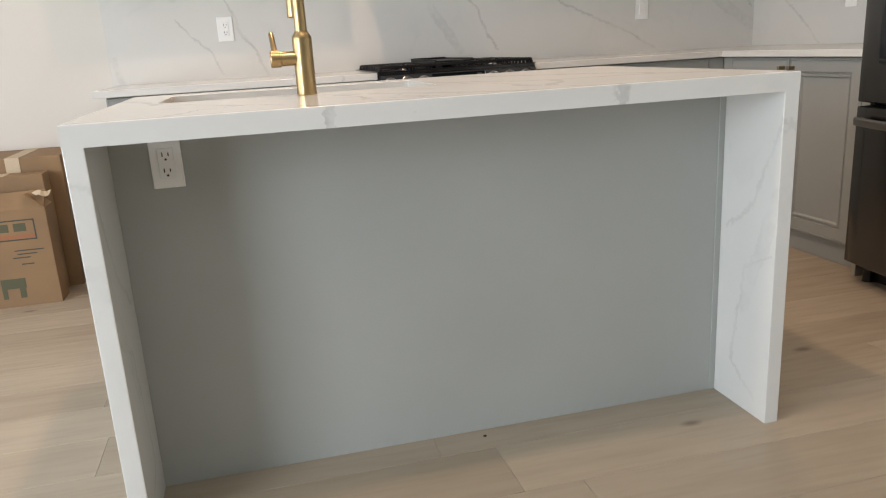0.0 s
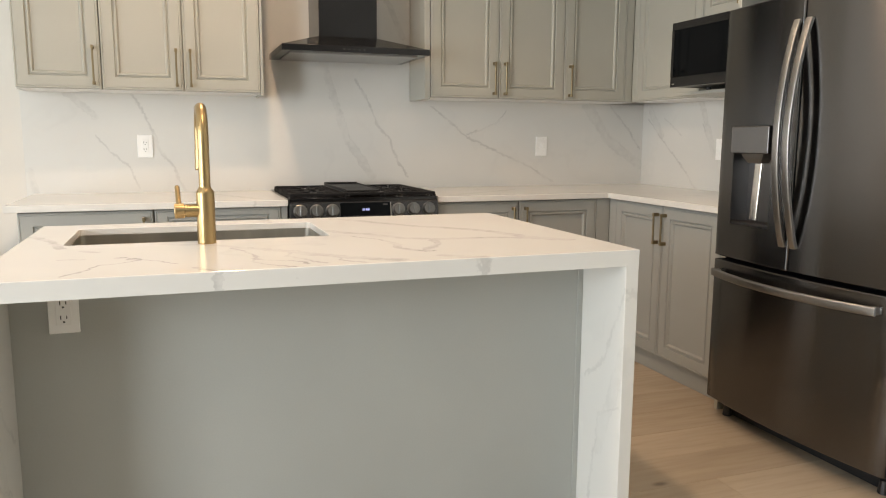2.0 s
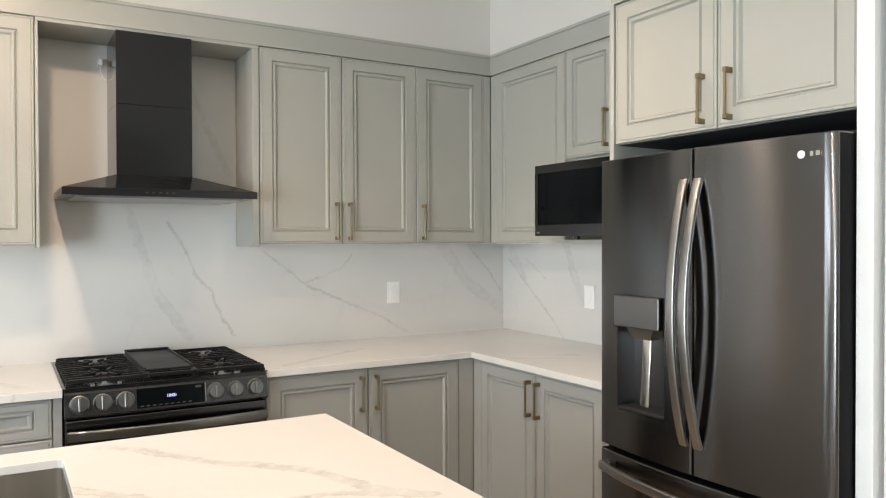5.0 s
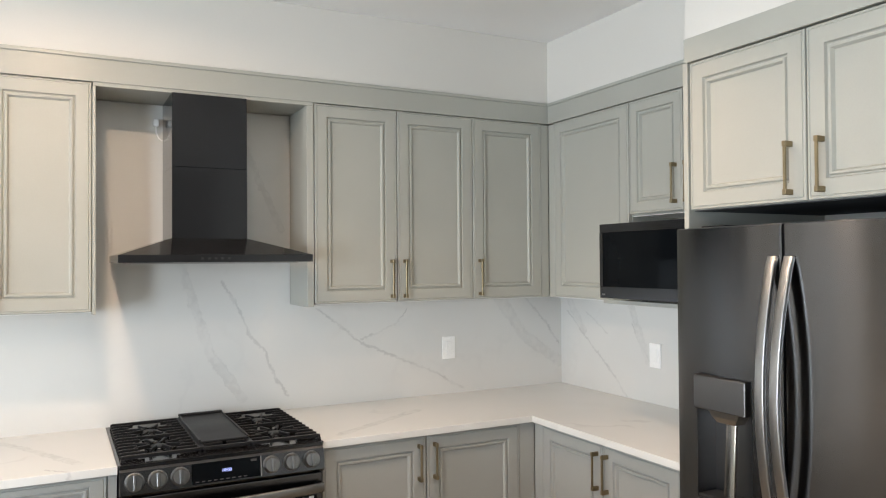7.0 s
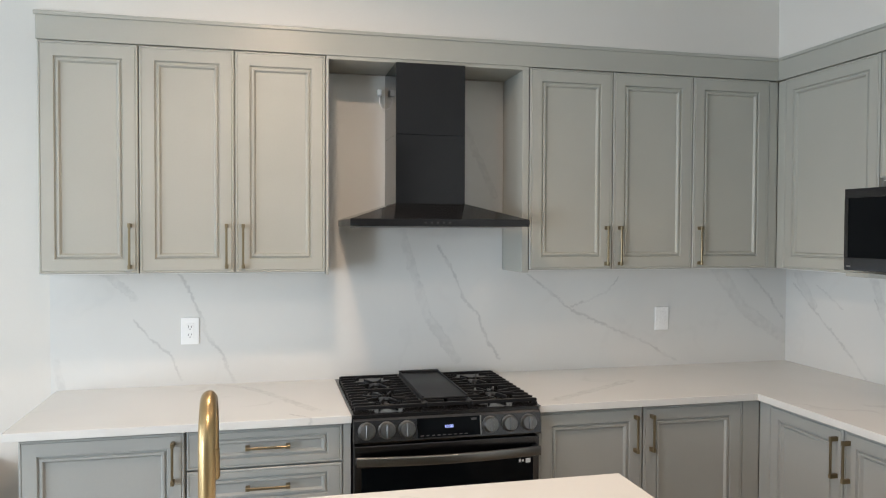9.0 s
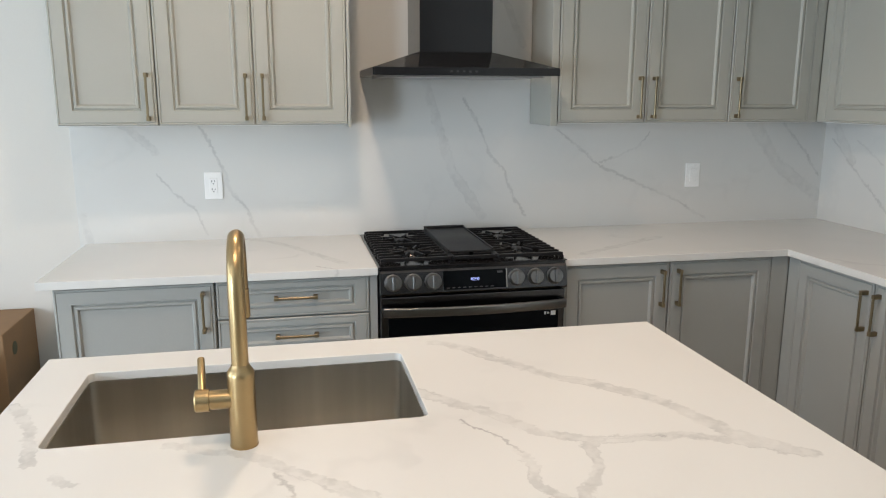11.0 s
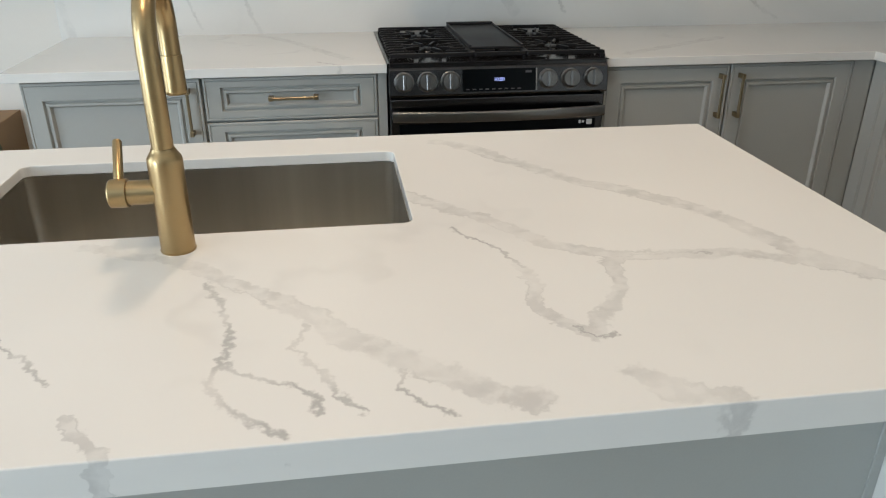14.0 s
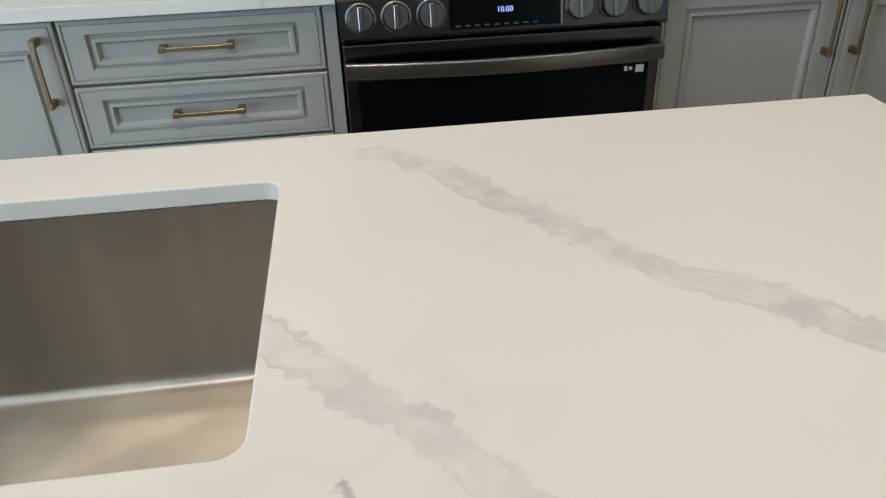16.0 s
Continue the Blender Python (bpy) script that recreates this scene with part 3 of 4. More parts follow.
m = facing(2.403, 2.513, True)
cabinet("fridge_cabinet", "two-door greige painted cabinet with brass pulls above the fridge", m, 0.914, 1.812, 2.325, 0.70,
        [(0, 0.456, 1.812, 2.325, "door", RAIL, ("v", 0.404, 1.833, 1.995)), (0.458, 0.914, 1.812, 2.325, "door", RAIL, ("v", 0.510, 1.833, 1.995))], group="wall cabinets")

# base cabinets
B0, B1 = 0.10, 0.881
m = facing(-0.535, 3.540)
cabinet("base_cabinet", "single-door base cabinet, cool daylight tint in its paint, with brass pull, at the open end", m, 0.558, 0, 0.8845, 0.69, [(0, 0.556, B0, B1, "door", RAIL, ("v", 0.515, 0.694, 0.850))], toe=0.1, group="base cabinets")
m = facing(0.026, 3.540)
rows = [(0.735, B1), (0.582, 0.731), (0.345, 0.578), (B0, 0.341)]
cabinet("drawer_cabinet", "drawer base cabinet, cool daylight tint in its paint, with brass pulls beside the range", m, 0.572, 0, 0.8845, 0.69,
        [(0, 0.574, a, b, "drawer", (0.054, 0.031), ("h", (a + b) / 2 + 0.004, 0.211, 0.375)) for a, b in rows], toe=0.1, group="base cabinets", right=0.034, fill=[(0.576, 0.606)])
m = facing(1.400, 3.540)
cabinet("base_cabinet", "two-door base cabinet, cool daylight tint in its paint, with brass pulls beside the range", m, 0.955, 0, 0.8845, 0.69,
        [(0, 0.471, B0, B1, "door", RAIL, ("v", 0.435, 0.690, 0.848)), (0.474, 0.955, B0, B1, "door", RAIL, ("v", 0.510, 0.690, 0.848))], toe=0.1, group="base cabinets", right=0.128, fill=[(0.957, 1.040)])
m = facing(2.440, 3.478, True)
cabinet("base_cabinet", "two-door base cabinet, cool daylight tint in its paint, with brass pulls beside the fridge", m, 0.870, 0, 0.8845, 0.66,
        [(0, 0.430, B0, B1, "door", RAIL, ("v", 0.400, 0.684, 0.844)), (0.433, 0.870, B0, B1, "door", RAIL, ("v", 0.463, 0.684, 0.844))], toe=0.1, group="base cabinets", left=0.06, right=0.06, fill=[(-0.0645, -0.002), (0.872, 0.930)])

# boards that close the rows
bm = bmesh.new()
box(bm, 0.5675, 0.580, 3.945, 4.233, 1.432, 2.365, 0.001, 1)
structure("hood_niche_panel", bm, M_PAINT, "greige painted side board of the hood niche", "panel")
bm = bmesh.new()
box(bm, 1.466, 1.498, 3.945, 4.233, 1.432, 2.365, 0.001, 1)
structure("hood_niche_panel", bm, M_PAINT, "greige painted side board of the hood niche", "panel")
structure("hood_niche_top", bx(0.570, 1.498, 3.945, 4.233, 2.366, 2.384, bevel=0.001, segs=1), M_PAINT, "greige painted board over the hood", "panel")
bm = bmesh.new()
box(bm, -0.574, 2.818, 3.938, 3.958, 2.3815, 2.488, 0.0015, 1)
box(bm, -0.580, 2.806, 3.930, 3.944, 2.476, 2.492, 0.002, 1)
structure("crown_trim_back", bm, M_PAINT, "greige painted flat crown board with a thin top lip", "trim")
bm = bmesh.new()
box(bm, 2.813, 2.833, 2.54, 3.937, 2.3815, 2.488, 0.0015, 1)
box(bm, 2.805, 2.819, 2.54, 3.929, 2.476, 2.492, 0.002, 1)
structure("crown_trim_side", bm, M_PAINT, "greige painted flat crown board with a thin top lip", "trim")
structure("crown_trim_fridge", bx(2.400, 2.422, 1.56, 2.535, 2.330, 2.415, bevel=0.0015, segs=1), M_PAINT, "greige painted flat board above the fridge cabinet", "trim")
structure("fridge_panel_north", bx(2.398, 3.125, 2.516, 2.538, 0.0, 2.329, bevel=0.0015, segs=1), M_PAINT, "tall greige painted end panel beside the fridge", "panel")
structure("fridge_panel_south", bx(2.398, 3.125, 1.556, 1.603, 0.0, 2.329, bevel=0.0015, segs=1), M_TRIM, "tall white painted end panel beside the fridge", "panel")
structure("microwave_shelf", bx(2.66, 3.105, 2.540, 3.298, 1.443, 1.461, bevel=0.0015, segs=1), M_PAINT, "greige painted shelf board under the microwave", "shelf")

# ---- stone ----
TOPZ = (0.885, COUNTER)
tagged(part("countertop", slab(rect(-0.582, 0.632, 3.518, 4.239), [], *TOPZ), M_COUNTER), "white veined quartz countertop between the wall end and the range", "countertop")
tagged(part("countertop", slab([(1.396, 3.518), (2.414, 3.518), (2.414, 2.540), (3.114, 2.540), (3.114, 4.239), (1.396, 4.239)], [], *TOPZ), M_COUNTER), "L-shaped white veined quartz countertop running into the corner", "countertop")
up = Matrix.Rotation(radians(90), 4, "X")
bm = slab([(-0.605, COUNTER - 0.012), (3.113, COUNTER - 0.012), (3.113, 1.441), (1.466, 1.441), (1.466, 2.364), (0.582, 2.364), (0.582, 1.441), (-0.605, 1.441)], [], -4.256, -4.235, 0.001)
tagged(part("backsplash", bm, M_SPLASH, m=up), "full-height white quartz backsplash with grey veins behind the range", "backsplash", kind="structure")
tagged(part("backsplash", bx(3.110, 3.129, 2.540, 4.237, COUNTER - 0.012, 1.4405), M_SPLASH_E), "white quartz backsplash with grey veins on the side wall", "backsplash", kind="structure")

# ---- island ----
IX0, IX1, IY0, IY1 = -0.299, 1.322, 1.602, 2.668
ISLZ = 0.870
SINK = (-0.176, 0.571, 2.146, 2.546)


def leg_slab(x0, x1):
    """An upright slab with eased upright edges."""
    bm = bx(x0, x1, IY0, IY1, 0, ISLZ)
    edges = [e for e in bm.edges if abs(e.verts[0].co.z - e.verts[1].co.z) > 0.1]
    bmesh.ops.bevel(bm, geom=edges, offset=0.002, segments=2, profile=0.5, affect="EDGES")
    return bm


isl = thing("kitchen_island", ((IX0 + IX1) / 2, (IY0 + IY1) / 2, 0), "kitchen island with white quartz waterfall top and grey painted back", "kitchen island")
bm = slab(rect(IX0, IX1, IY0, IY1), [round_rect(*SINK, 0.018)], ISLZ + 0.023, COUNTER, 0.002)
for y0, y1 in ((IY0, IY0 + 0.022), (IY1 - 0.022, IY1)):
    box(bm, IX0, IX1, y0, y1, ISLZ, ISLZ + 0.0252)
for cut in ISLAND_CUTS:
    bmesh.ops.bisect_plane(bm, geom=bm.verts[:] + bm.edges[:] + bm.faces[:], plane_co=(cut, 0, 0), plane_no=(1, 0, 0))
for f in bm.faces:
    f.material_index = sum(f.calc_center_median().x > cut for cut in ISLAND_CUTS)
top = part("worktop", bm, M_ISLAND[0], isl, "white quartz slab with grey veins and a sink cut-out")
for mat in M_ISLAND[1:]:
    top.data.materials.append(mat)
part("waterfall_leg", leg_slab(IX0, IX0 + 0.040), M_LEG, isl, "white veined quartz side slab")
part("waterfall_leg", leg_slab(IX1 - 0.040, IX1), M_LEG, isl, "white veined quartz side slab")
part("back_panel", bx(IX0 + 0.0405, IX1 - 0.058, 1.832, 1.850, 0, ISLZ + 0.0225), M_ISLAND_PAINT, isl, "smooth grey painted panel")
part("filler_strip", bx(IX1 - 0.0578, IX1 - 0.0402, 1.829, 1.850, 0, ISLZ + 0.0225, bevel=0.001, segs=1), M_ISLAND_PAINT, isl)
part("front_panel", bx(IX0 + 0.0405, IX1 - 0.0405, 2.615, 2.635, 0.1, ISLZ + 0.0225), M_PAINT, isl)
part("toe_kick", bx(IX0 + 0.0405, IX1 - 0.0405, 2.555, 2.57, 0, 0.0995), M_PAINT, isl)

# sink bowl under the cut-out
sx0, sx1, sy0, sy1 = SINK
snk = thing("sink", ((sx0 + sx1) / 2, (sy0 + sy1) / 2, 0.65), "rectangular undermount stainless steel sink in the island", "sink")
bm = bmesh.new()
rim = [round_rect(sx0 - d, sx1 + d, sy0 - d, sy1 + d, 0.02, 5) for d in (0.004, 0.0, -0.001, -0.0031, -0.0064, -0.0115, -0.0175, -0.022)]
zs = (0.8925, 0.892, 0.679, 0.671, 0.6645, 0.6595, 0.6570, 0.6565)
rows = []
for loop, z in zip(rim, zs):
    rows.append([bm.verts.new((x, y, z)) for x, y in loop])
cx, cy = (sx0 + sx1) / 2, (sy0 + sy1) / 2
rows.append([bm.verts.new((cx + (v.co.x - cx) * 0.08, cy + (v.co.y - cy) * 0.15, 0.650)) for v in rows[-1]])
for a, b in zip(rows, rows[1:]):
    for j in range(len(a)):
        bm.faces.new((a[j], a[(j + 1) % len(a)], b[(j + 1) % len(a)], b[j]))
bm.faces.new(rows[-1])
bowl = part("bowl", bm, M_SINK, snk, smooth=True)
so = bowl.modifiers.new("thickness", "SOLIDIFY")
so.thickness, so.offset = 0.0015, 0
part("drain", lathe(bmesh.new(), (cx, cy, 0.651), (0, 0, 1), [(0, 0.052), (0.003, 0.050), (0.003, 0.040), (0.0015, 0.036), (0.0015, 0.01)]), M_HANDLESTEEL, snk, smooth=True)

# faucet
FX, FY = 0.204, 2.090
fau = thing("faucet", (FX, FY, COUNTER), "brushed brass gooseneck pull-down kitchen faucet with side lever", "faucet")
part("body", lathe(bmesh.new(), (FX, FY, COUNTER), (0, 0, 1), [(0, 0.0262), (0.002, 0.0266), (0.0025, 0.0256), (0.006, 0.0256), (0.070, 0.0255), (0.136, 0.0254), (0.142, 0.0253), (0.1465, 0.0246), (0.1535, 0.0202), (0.157, 0.0178), (0.1605, 0.0168)]), M_BRASS, fau, smooth=True)
lean = Vector((-0.004, 0.2, 0)).normalized()
R, Z0 = 0.083, COUNTER + 0.300
pts = [Vector((FX, FY, COUNTER + 0.160)), Vector((FX, FY, COUNTER + 0.22))]
for k in range(15):
    a = math.pi * k / 14
    pts.append(Vector((FX, FY, Z0)) + lean * (R - R * math.cos(a)) + Vector((0, 0, R * math.sin(a))))
pts.append(pts[-1] + Vector((0, 0, -0.036)))
part("neck", sweep(bmesh.new(), pts, circle(0.0156, 24)), M_BRASS, fau, smooth=True)
tip = pts[-1]
part("spray_head", lathe(bmesh.new(), tip, (0, 0, -1), [(0, 0.0150), (0.001, 0.0168), (0.006, 0.0169), (0.035, 0.0173), (0.057, 0.0177), (0.060, 0.0177), (0.063, 0.0160), (0.063, 0.008)]), M_BRASS, fau, smooth=True)
part("lever_hub", lathe(bmesh.new(), (FX - 0.018, FY, COUNTER + 0.094), (-1, 0, 0), [(0, 0.0185), (0.038, 0.0185), (0.0385, 0.0172), (0.040, 0.0172), (0.0405, 0.0212), (0.064, 0.0212), (0.0665, 0.019)]), M_BRASS, fau, smooth=True)
foot, tip = Vector((FX - 0.071, FY + 0.004, COUNTER + 0.104)), Vector((FX - 0.075, FY + 0.050, COUNTER + 0.160))
part("lever", lathe(bmesh.new(), foot, tip - foot, [(0, 0.0075), (0.070, 0.0070), (0.0725, 0.0055)], 16), M_BRASS, fau, smooth=True)


# ---- outlets ----
def outlet(m, label, kind, w=0.078, h=0.122):
    t = thing("wall_outlet" if kind == "socket" else "wall_switch", m.translation, label, "outlet" if kind == "socket" else "switch")
    part("plate", bx(-w / 2, w / 2, -0.006, 0, -h / 2, h / 2, bevel=0.002), M_PLATE, t, m=m)
    part("insert", bx(-0.017, 0.017, -0.0085, -0.005, -0.034, 0.034, bevel=0.001, segs=1), M_PLATE, t, m=m)
    if kind == "socket":
        for z in (-0.018, 0.018):
            for x, hh in ((-0.0065, 0.0048), (0.0065, 0.0038)):
                part("slot", bx(x - 0.0012, x + 0.0012, -0.0090, -0.008, z + 0.002 - hh, z + 0.002 + hh), M_SLOT, t, m=m)
            part("slot", lathe(bmesh.new(), (0, -0.0080, z - 0.009), (0, -1, 0), [(0, 0.0026), (0.001, 0.0026)], 10), M_SLOT, t, m=m)
    return t


outlet(Matrix.Translation((-0.022, 4.235, 1.164)), "white duplex socket outlet on the quartz backsplash", "socket")
outlet(Matrix.Translation((2.350, 4.235, 1.166)), "white rocker switch plate on the quartz backsplash", "switch")
outlet(Matrix.Translation((3.110, 3.445, 1.158)) @ Matrix.Rotation(radians(-90), 4, "Z"), "white switch plate on the side backsplash", "switch")
outlet(Matrix.Translation((-0.141, 1.832, 0.800)), "white duplex socket outlet on the grey island panel", "socket", 0.068, 0.112)

# ---- range hood ----
hood = thing("range_hood", (1.0, 3.94, 1.635), "black glossy chimney range hood with pyramid canopy", "range hood")
hx0, hx1, hy0, hy1 = 0.647, 1.417, 3.705, 4.232
part("canopy_rim", bx(hx0, hx1, hy0, hy1, 1.643, 1.674, bevel=0.0015, segs=1), M_HOOD, hood)
bm = bmesh.new()
lo = [bm.verts.new(p) for p in ((hx0 + 0.004, hy0 + 0.004, 1.674), (hx1 - 0.004, hy0 + 0.004, 1.674), (hx1 - 0.004, hy1, 1.674), (hx0 + 0.004, hy1, 1.674))]
hi = [bm.verts.new(p) for p in ((0.868, 3.918, 1.745), (1.188, 3.918, 1.745), (1.188, hy1, 1.745), (0.868, hy1, 1.745))]
for j in range(4):
    bm.faces.new((lo[j], lo[(j + 1) % 4], hi[(j + 1) % 4], hi[j]))
bm.faces.new(lo[::-1])
bm.faces.new(hi)
part("canopy", bm, M_HOOD, hood)
part("chimney", bx(0.871, 1.186, 3.920, hy1, 1.740, 2.05, bevel=0.0015, segs=1), M_HOOD, hood, "glossy black duct cover")
part("chimney_sleeve", bx(0.8714, 1.1856, 3.9204, hy1, 2.0501, 2.3645, bevel=0.0015, segs=1), M_HOOD, hood)
part("filter", bx(hx0 + 0.05, hx1 - 0.05, hy0 + 0.06, hy1 - 0.06, 1.637, 1.6425), M_HANDLESTEEL, hood)
for k in range(5):
    part("button", bx(0.955 + k * 0.026, 0.965 + k * 0.026, hy0 - 0.0015, hy0 + 0.001, 1.655, 1.662), M_BLACK, hood)

plug = thing("power_plug", (0.842, 4.22, 2.28), "small white plug and cord in the hood niche", "plug")
part("plug_body", bx(0.832, 0.852, 4.205, 4.234, 2.265, 2.295, bevel=0.003), M_PLATE, plug)
part("cord", sweep(bmesh.new(), [(0.842, 4.219, 2.266), (0.842, 4.214, 2.235), (0.852, 4.214, 2.21), (0.868, 4.218, 2.20)], circle(0.003, 8)), M_PLATE, plug, smooth=True)

# ---- range ----
rng = thing("gas_range", (1.018, 3.85, 0), "black stainless slide-in gas range with griddle and six knobs", "range")
rx0, rx1 = 0.637, 1.388
part("body", bx(rx0 + 0.004, rx1 - 0.004, 3.53, 4.19, 0.06, 0.888), M_BLACK, rng)
part("cooktop", bx(rx0 - 0.006, rx1 + 0.006, 3.495, 4.205, 0.9165, 0.9205, bevel=0.0015, segs=1), M_ENAMEL, rng, "glossy black cooktop deck")
part("cooktop_skirt", bx(rx0 + 0.002, rx1 - 0.002, 3.50, 4.19, 0.8885, 0.916), M_ENAMEL, rng)
bm = bmesh.new()
prof = [(3.53, 0.905), (3.497, 0.905), (3.488, 0.897), (3.474, 0.818), (3.480, 0.811), (3.53, 0.811)]
ends = [[bm.verts.new((x, y, z)) for y, z in prof] for x in (rx0, rx1)]
for j in range(len(prof)):
    bm.faces.new((ends[0][j], ends[0][(j + 1) % 6], ends[1][(j + 1) % 6], ends[1][j]))
bm.faces.new(ends[0])
bm.faces.new(ends[1][::-1])
ctl = part("control_panel", bm, M_DARKSTEEL, rng, "black stainless control fascia")
tilt = math.atan2(0.014, 0.079)
face = Matrix.Translation((1.012, 3.4808, 0.860)) @ Matrix.Rotation(-tilt, 4, "X")
part("display", bx(-0.130, 0.122, -0.0025, 0.002, -0.036, 0.037, bevel=0.001, segs=1), M_GLASS, ctl, "black glass touch display", m=face)
part("display_edge", bx(0.1225, 0.1265, -0.003, 0.002, -0.036, 0.037), M_HANDLESTEEL, ctl, m=face)
cu = bpy.data.curves.new("clock", "FONT")
cu.body, cu.size, cu.align_x, cu.align_y, cu.extrude = "10:00", 0.0168, "CENTER", "CENTER", 0.0002
ob = bpy.data.objects.new("clock", cu)
scene.collection.objects.link(ob)
me = bpy.data.meshes.new_from_object(ob.evaluated_get(bpy.context.evaluated_depsgraph_get()))
bpy.data.objects.remove(ob)
bm = bmesh.new()
bm.from_mesh(me)
bmesh.ops.transform(bm, matrix=face @ Matrix.Translation((-0.005, -0.0033, 0.002)) @ Matrix.Rotation(radians(90), 4, "X"), verts=bm.verts)
part("clock_digits", bm, M_DIGITS, ctl, "glowing blue-white clock digits 10:00")
M_DIM = plain("display_print", (0.045, 0.045, 0.05), 0.5, relief=0.0)
for k in range(9):
    part("touch_mark", bx(-0.118 + k * 0.022, -0.106 + k * 0.022, -0.0030, -0.0024, -0.031, -0.027), M_DIM, ctl, m=face)
part("touch_mark", bx(0.086, 0.108, -0.0030, -0.0024, 0.022, 0.030), M_DIM, ctl, m=face)
for x in (0.685, 0.763, 0.841, 1.177, 1.256, 1.336):
    at = face @ Vector((x - 1.012, 0, 0.0))
    ax = face.to_3x3() @ Vector((0, -1, 0))
    kn = part("knob", lathe(bmesh.new(), at, ax, [(0, 0.034), (0.004, 0.034), (0.005, 0.0305), (0.022, 0.0285), (0.025, 0.026)], 24), M_KNOB, ctl, "round metal control knob", smooth=True)
    g = face @ Matrix.Translation((x - 1.012, 0, 0))
    part("grip", bx(-0.0065, 0.0065, -0.034, -0.020, -0.0265, 0.0265, bevel=0.003), M_KNOB, kn, m=g)
dr = part("oven_door", bx(rx0 + 0.002, rx1 - 0.002, 3.492, 3.529, 0.205, 0.800, bevel=0.004), M_DARKSTEEL, rng, "black stainless oven door")
part("door_glass", bx(rx0 + 0.030, rx1 - 0.028, 3.4885, 3.4915, 0.285, 0.714, bevel=0.001, segs=1), M_GLASS, dr, "black oven window glass")
pts = [(rx0 + 0.008 + (rx1 - rx0 - 0.016) * k / 20, 3.462 - 0.030 * math.sin(math.pi * k / 20), 0.749) for k in range(21)]
part("door_handle", sweep(bmesh.new(), pts, rounded(0.037, 0.016, 0.006), (0, 0, 1)), M_KNOB, dr, "bowed flat metal bar handle", smooth=True)
for x in (rx0 + 0.006, rx1 - 0.030):
    part("handle_post", bx(x, x + 0.024, 3.456, 3.4915, 0.735, 0.763, bevel=0.004), M_DARKSTEEL, dr)
for x0, x1, z0, z1 in ((1.300, 1.308, 0.704, 0.716), (1.312, 1.320, 0.706, 0.714), (1.328, 1.348, 0.700, 0.718)):
    part("badge", bx(x0, x1, 3.4880, 3.4886, z0 - 0.006, z1 - 0.006), M_WHITE_MARK, dr)
part("storage_drawer", bx(rx0 + 0.002, rx1 - 0.002, 3.492, 3.529, 0.062, 0.198, bevel=0.004), M_DARKSTEEL, rng)
for x in (rx0 + 0.05, rx1 - 0.05):
    for y in (3.60, 4.12):
        part("foot", lathe(bmesh.new(), (x, y, 0), (0, 0, 1), [(0, 0.018), (0.0598, 0.014)], 12), M_BLACK, rng)
GZ0, GZ1 = 0.929, 0.943


def bar(bm, x0, y0, x1, y1, w=0.008, z0=GZ0, z1=GZ1):
    d = Vector((x1 - x0, y1 - y0, 0))
    L = d.length
    m = Matrix.Translation((x0, y0, 0)) @ Matrix.Rotation(math.atan2(d.y, d.x), 4, "Z")
    k = bmesh.new()
    box(k, 0, L, -w / 2, w / 2, z0, z1, 0.002, 1)
    bmesh.ops.transform(k, matrix=m, verts=k.verts)
    me = bpy.data.meshes.new("bar")
    k.to_mesh(me)
    k.free()
    bm.from_mesh(me)
    bpy.data.meshes.remove(me)


def grate(x0, x1, y0, y1, burners, sides=(True, True)):
    """A pan grate; where a side is open, its fingers end there with downturned tips."""
    bm = bmesh.new()
    for x, closed in zip((x0, x1), sides):
        if closed:
            bar(bm, x, y0, x, y1, 0.012)
        else:
            for k in range(13):
                y = y0 + (y1 - y0) * k / 12
                box(bm, x - 0.006, x + 0.006, y - 0.005, y + 0.005, 0.9206, GZ1 - 0.002)
    for y in (y0, y1, (y0 + y1) / 2):
        bar(bm, x0, y, x1, y, 0.012)
    for k in range(1, 12):
        y = y0 + (y1 - y0) * k / 12
        near = min(abs(y - by) for _, by in burners)
        reach = 0.075 if near < 0.08 else 0.10
        bar(bm, x0, y, x0 + reach * 0.8, y)
        bar(bm, x1 - reach * 0.8, y, x1, y)
    for bx_, by in burners:
        for k in range(8):
            a = radians(22.5 + 45 * k)
            bar(bm, bx_ + 0.032 * math.cos(a), by + 0.032 * math.sin(a), bx_ + 0.098 * math.cos(a), by + 0.098 * math.sin(a), 0.009)
    for x in (x0, x1):
        for y in (y0, y1):
            box(bm, x - 0.008, x + 0.008, y - 0.008, y + 0.008, 0.9206, GZ0)
    return bm


LB, RB = [(0.790, 3.70), (0.790, 3.98)], [(1.246, 3.70), (1.246, 3.98)]
part("grate", grate(0.652, 0.924, 3.545, 4.15, LB, (False, True)), M_IRON, rng, "cast iron pan grate")
part("grate", grate(1.118, 1.386, 3.545, 4.15, RB, (True, False)), M_IRON, rng, "cast iron pan grate")
part("grate", grate(0.934, 1.108, 3.545, 4.15, [(1.021, 3.84)]), M_IRON, rng, "cast iron pan grate under the griddle")
for x, y in LB + RB + [(1.021, 3.84)]:
    b = part("burner", lathe(bmesh.new(), (x, y, 0.9206), (0, 0, 1), [(0, 0.050), (0.003, 0.048), (0.004, 0.036), (0.008, 0.034)], 20), M_DARKSTEEL, rng, smooth=True)
    part("burner_cap", lathe(bmesh.new(), (x, y, 0.9287), (0, 0, 1), [(0, 0.033), (0.004, 0.032), (0.006, 0.027)], 20), M_IRON, b, smooth=True)
grd = thing("griddle", (1.021, 3.86, GZ1), "dark non-stick griddle plate lying on the centre grate", "griddle")
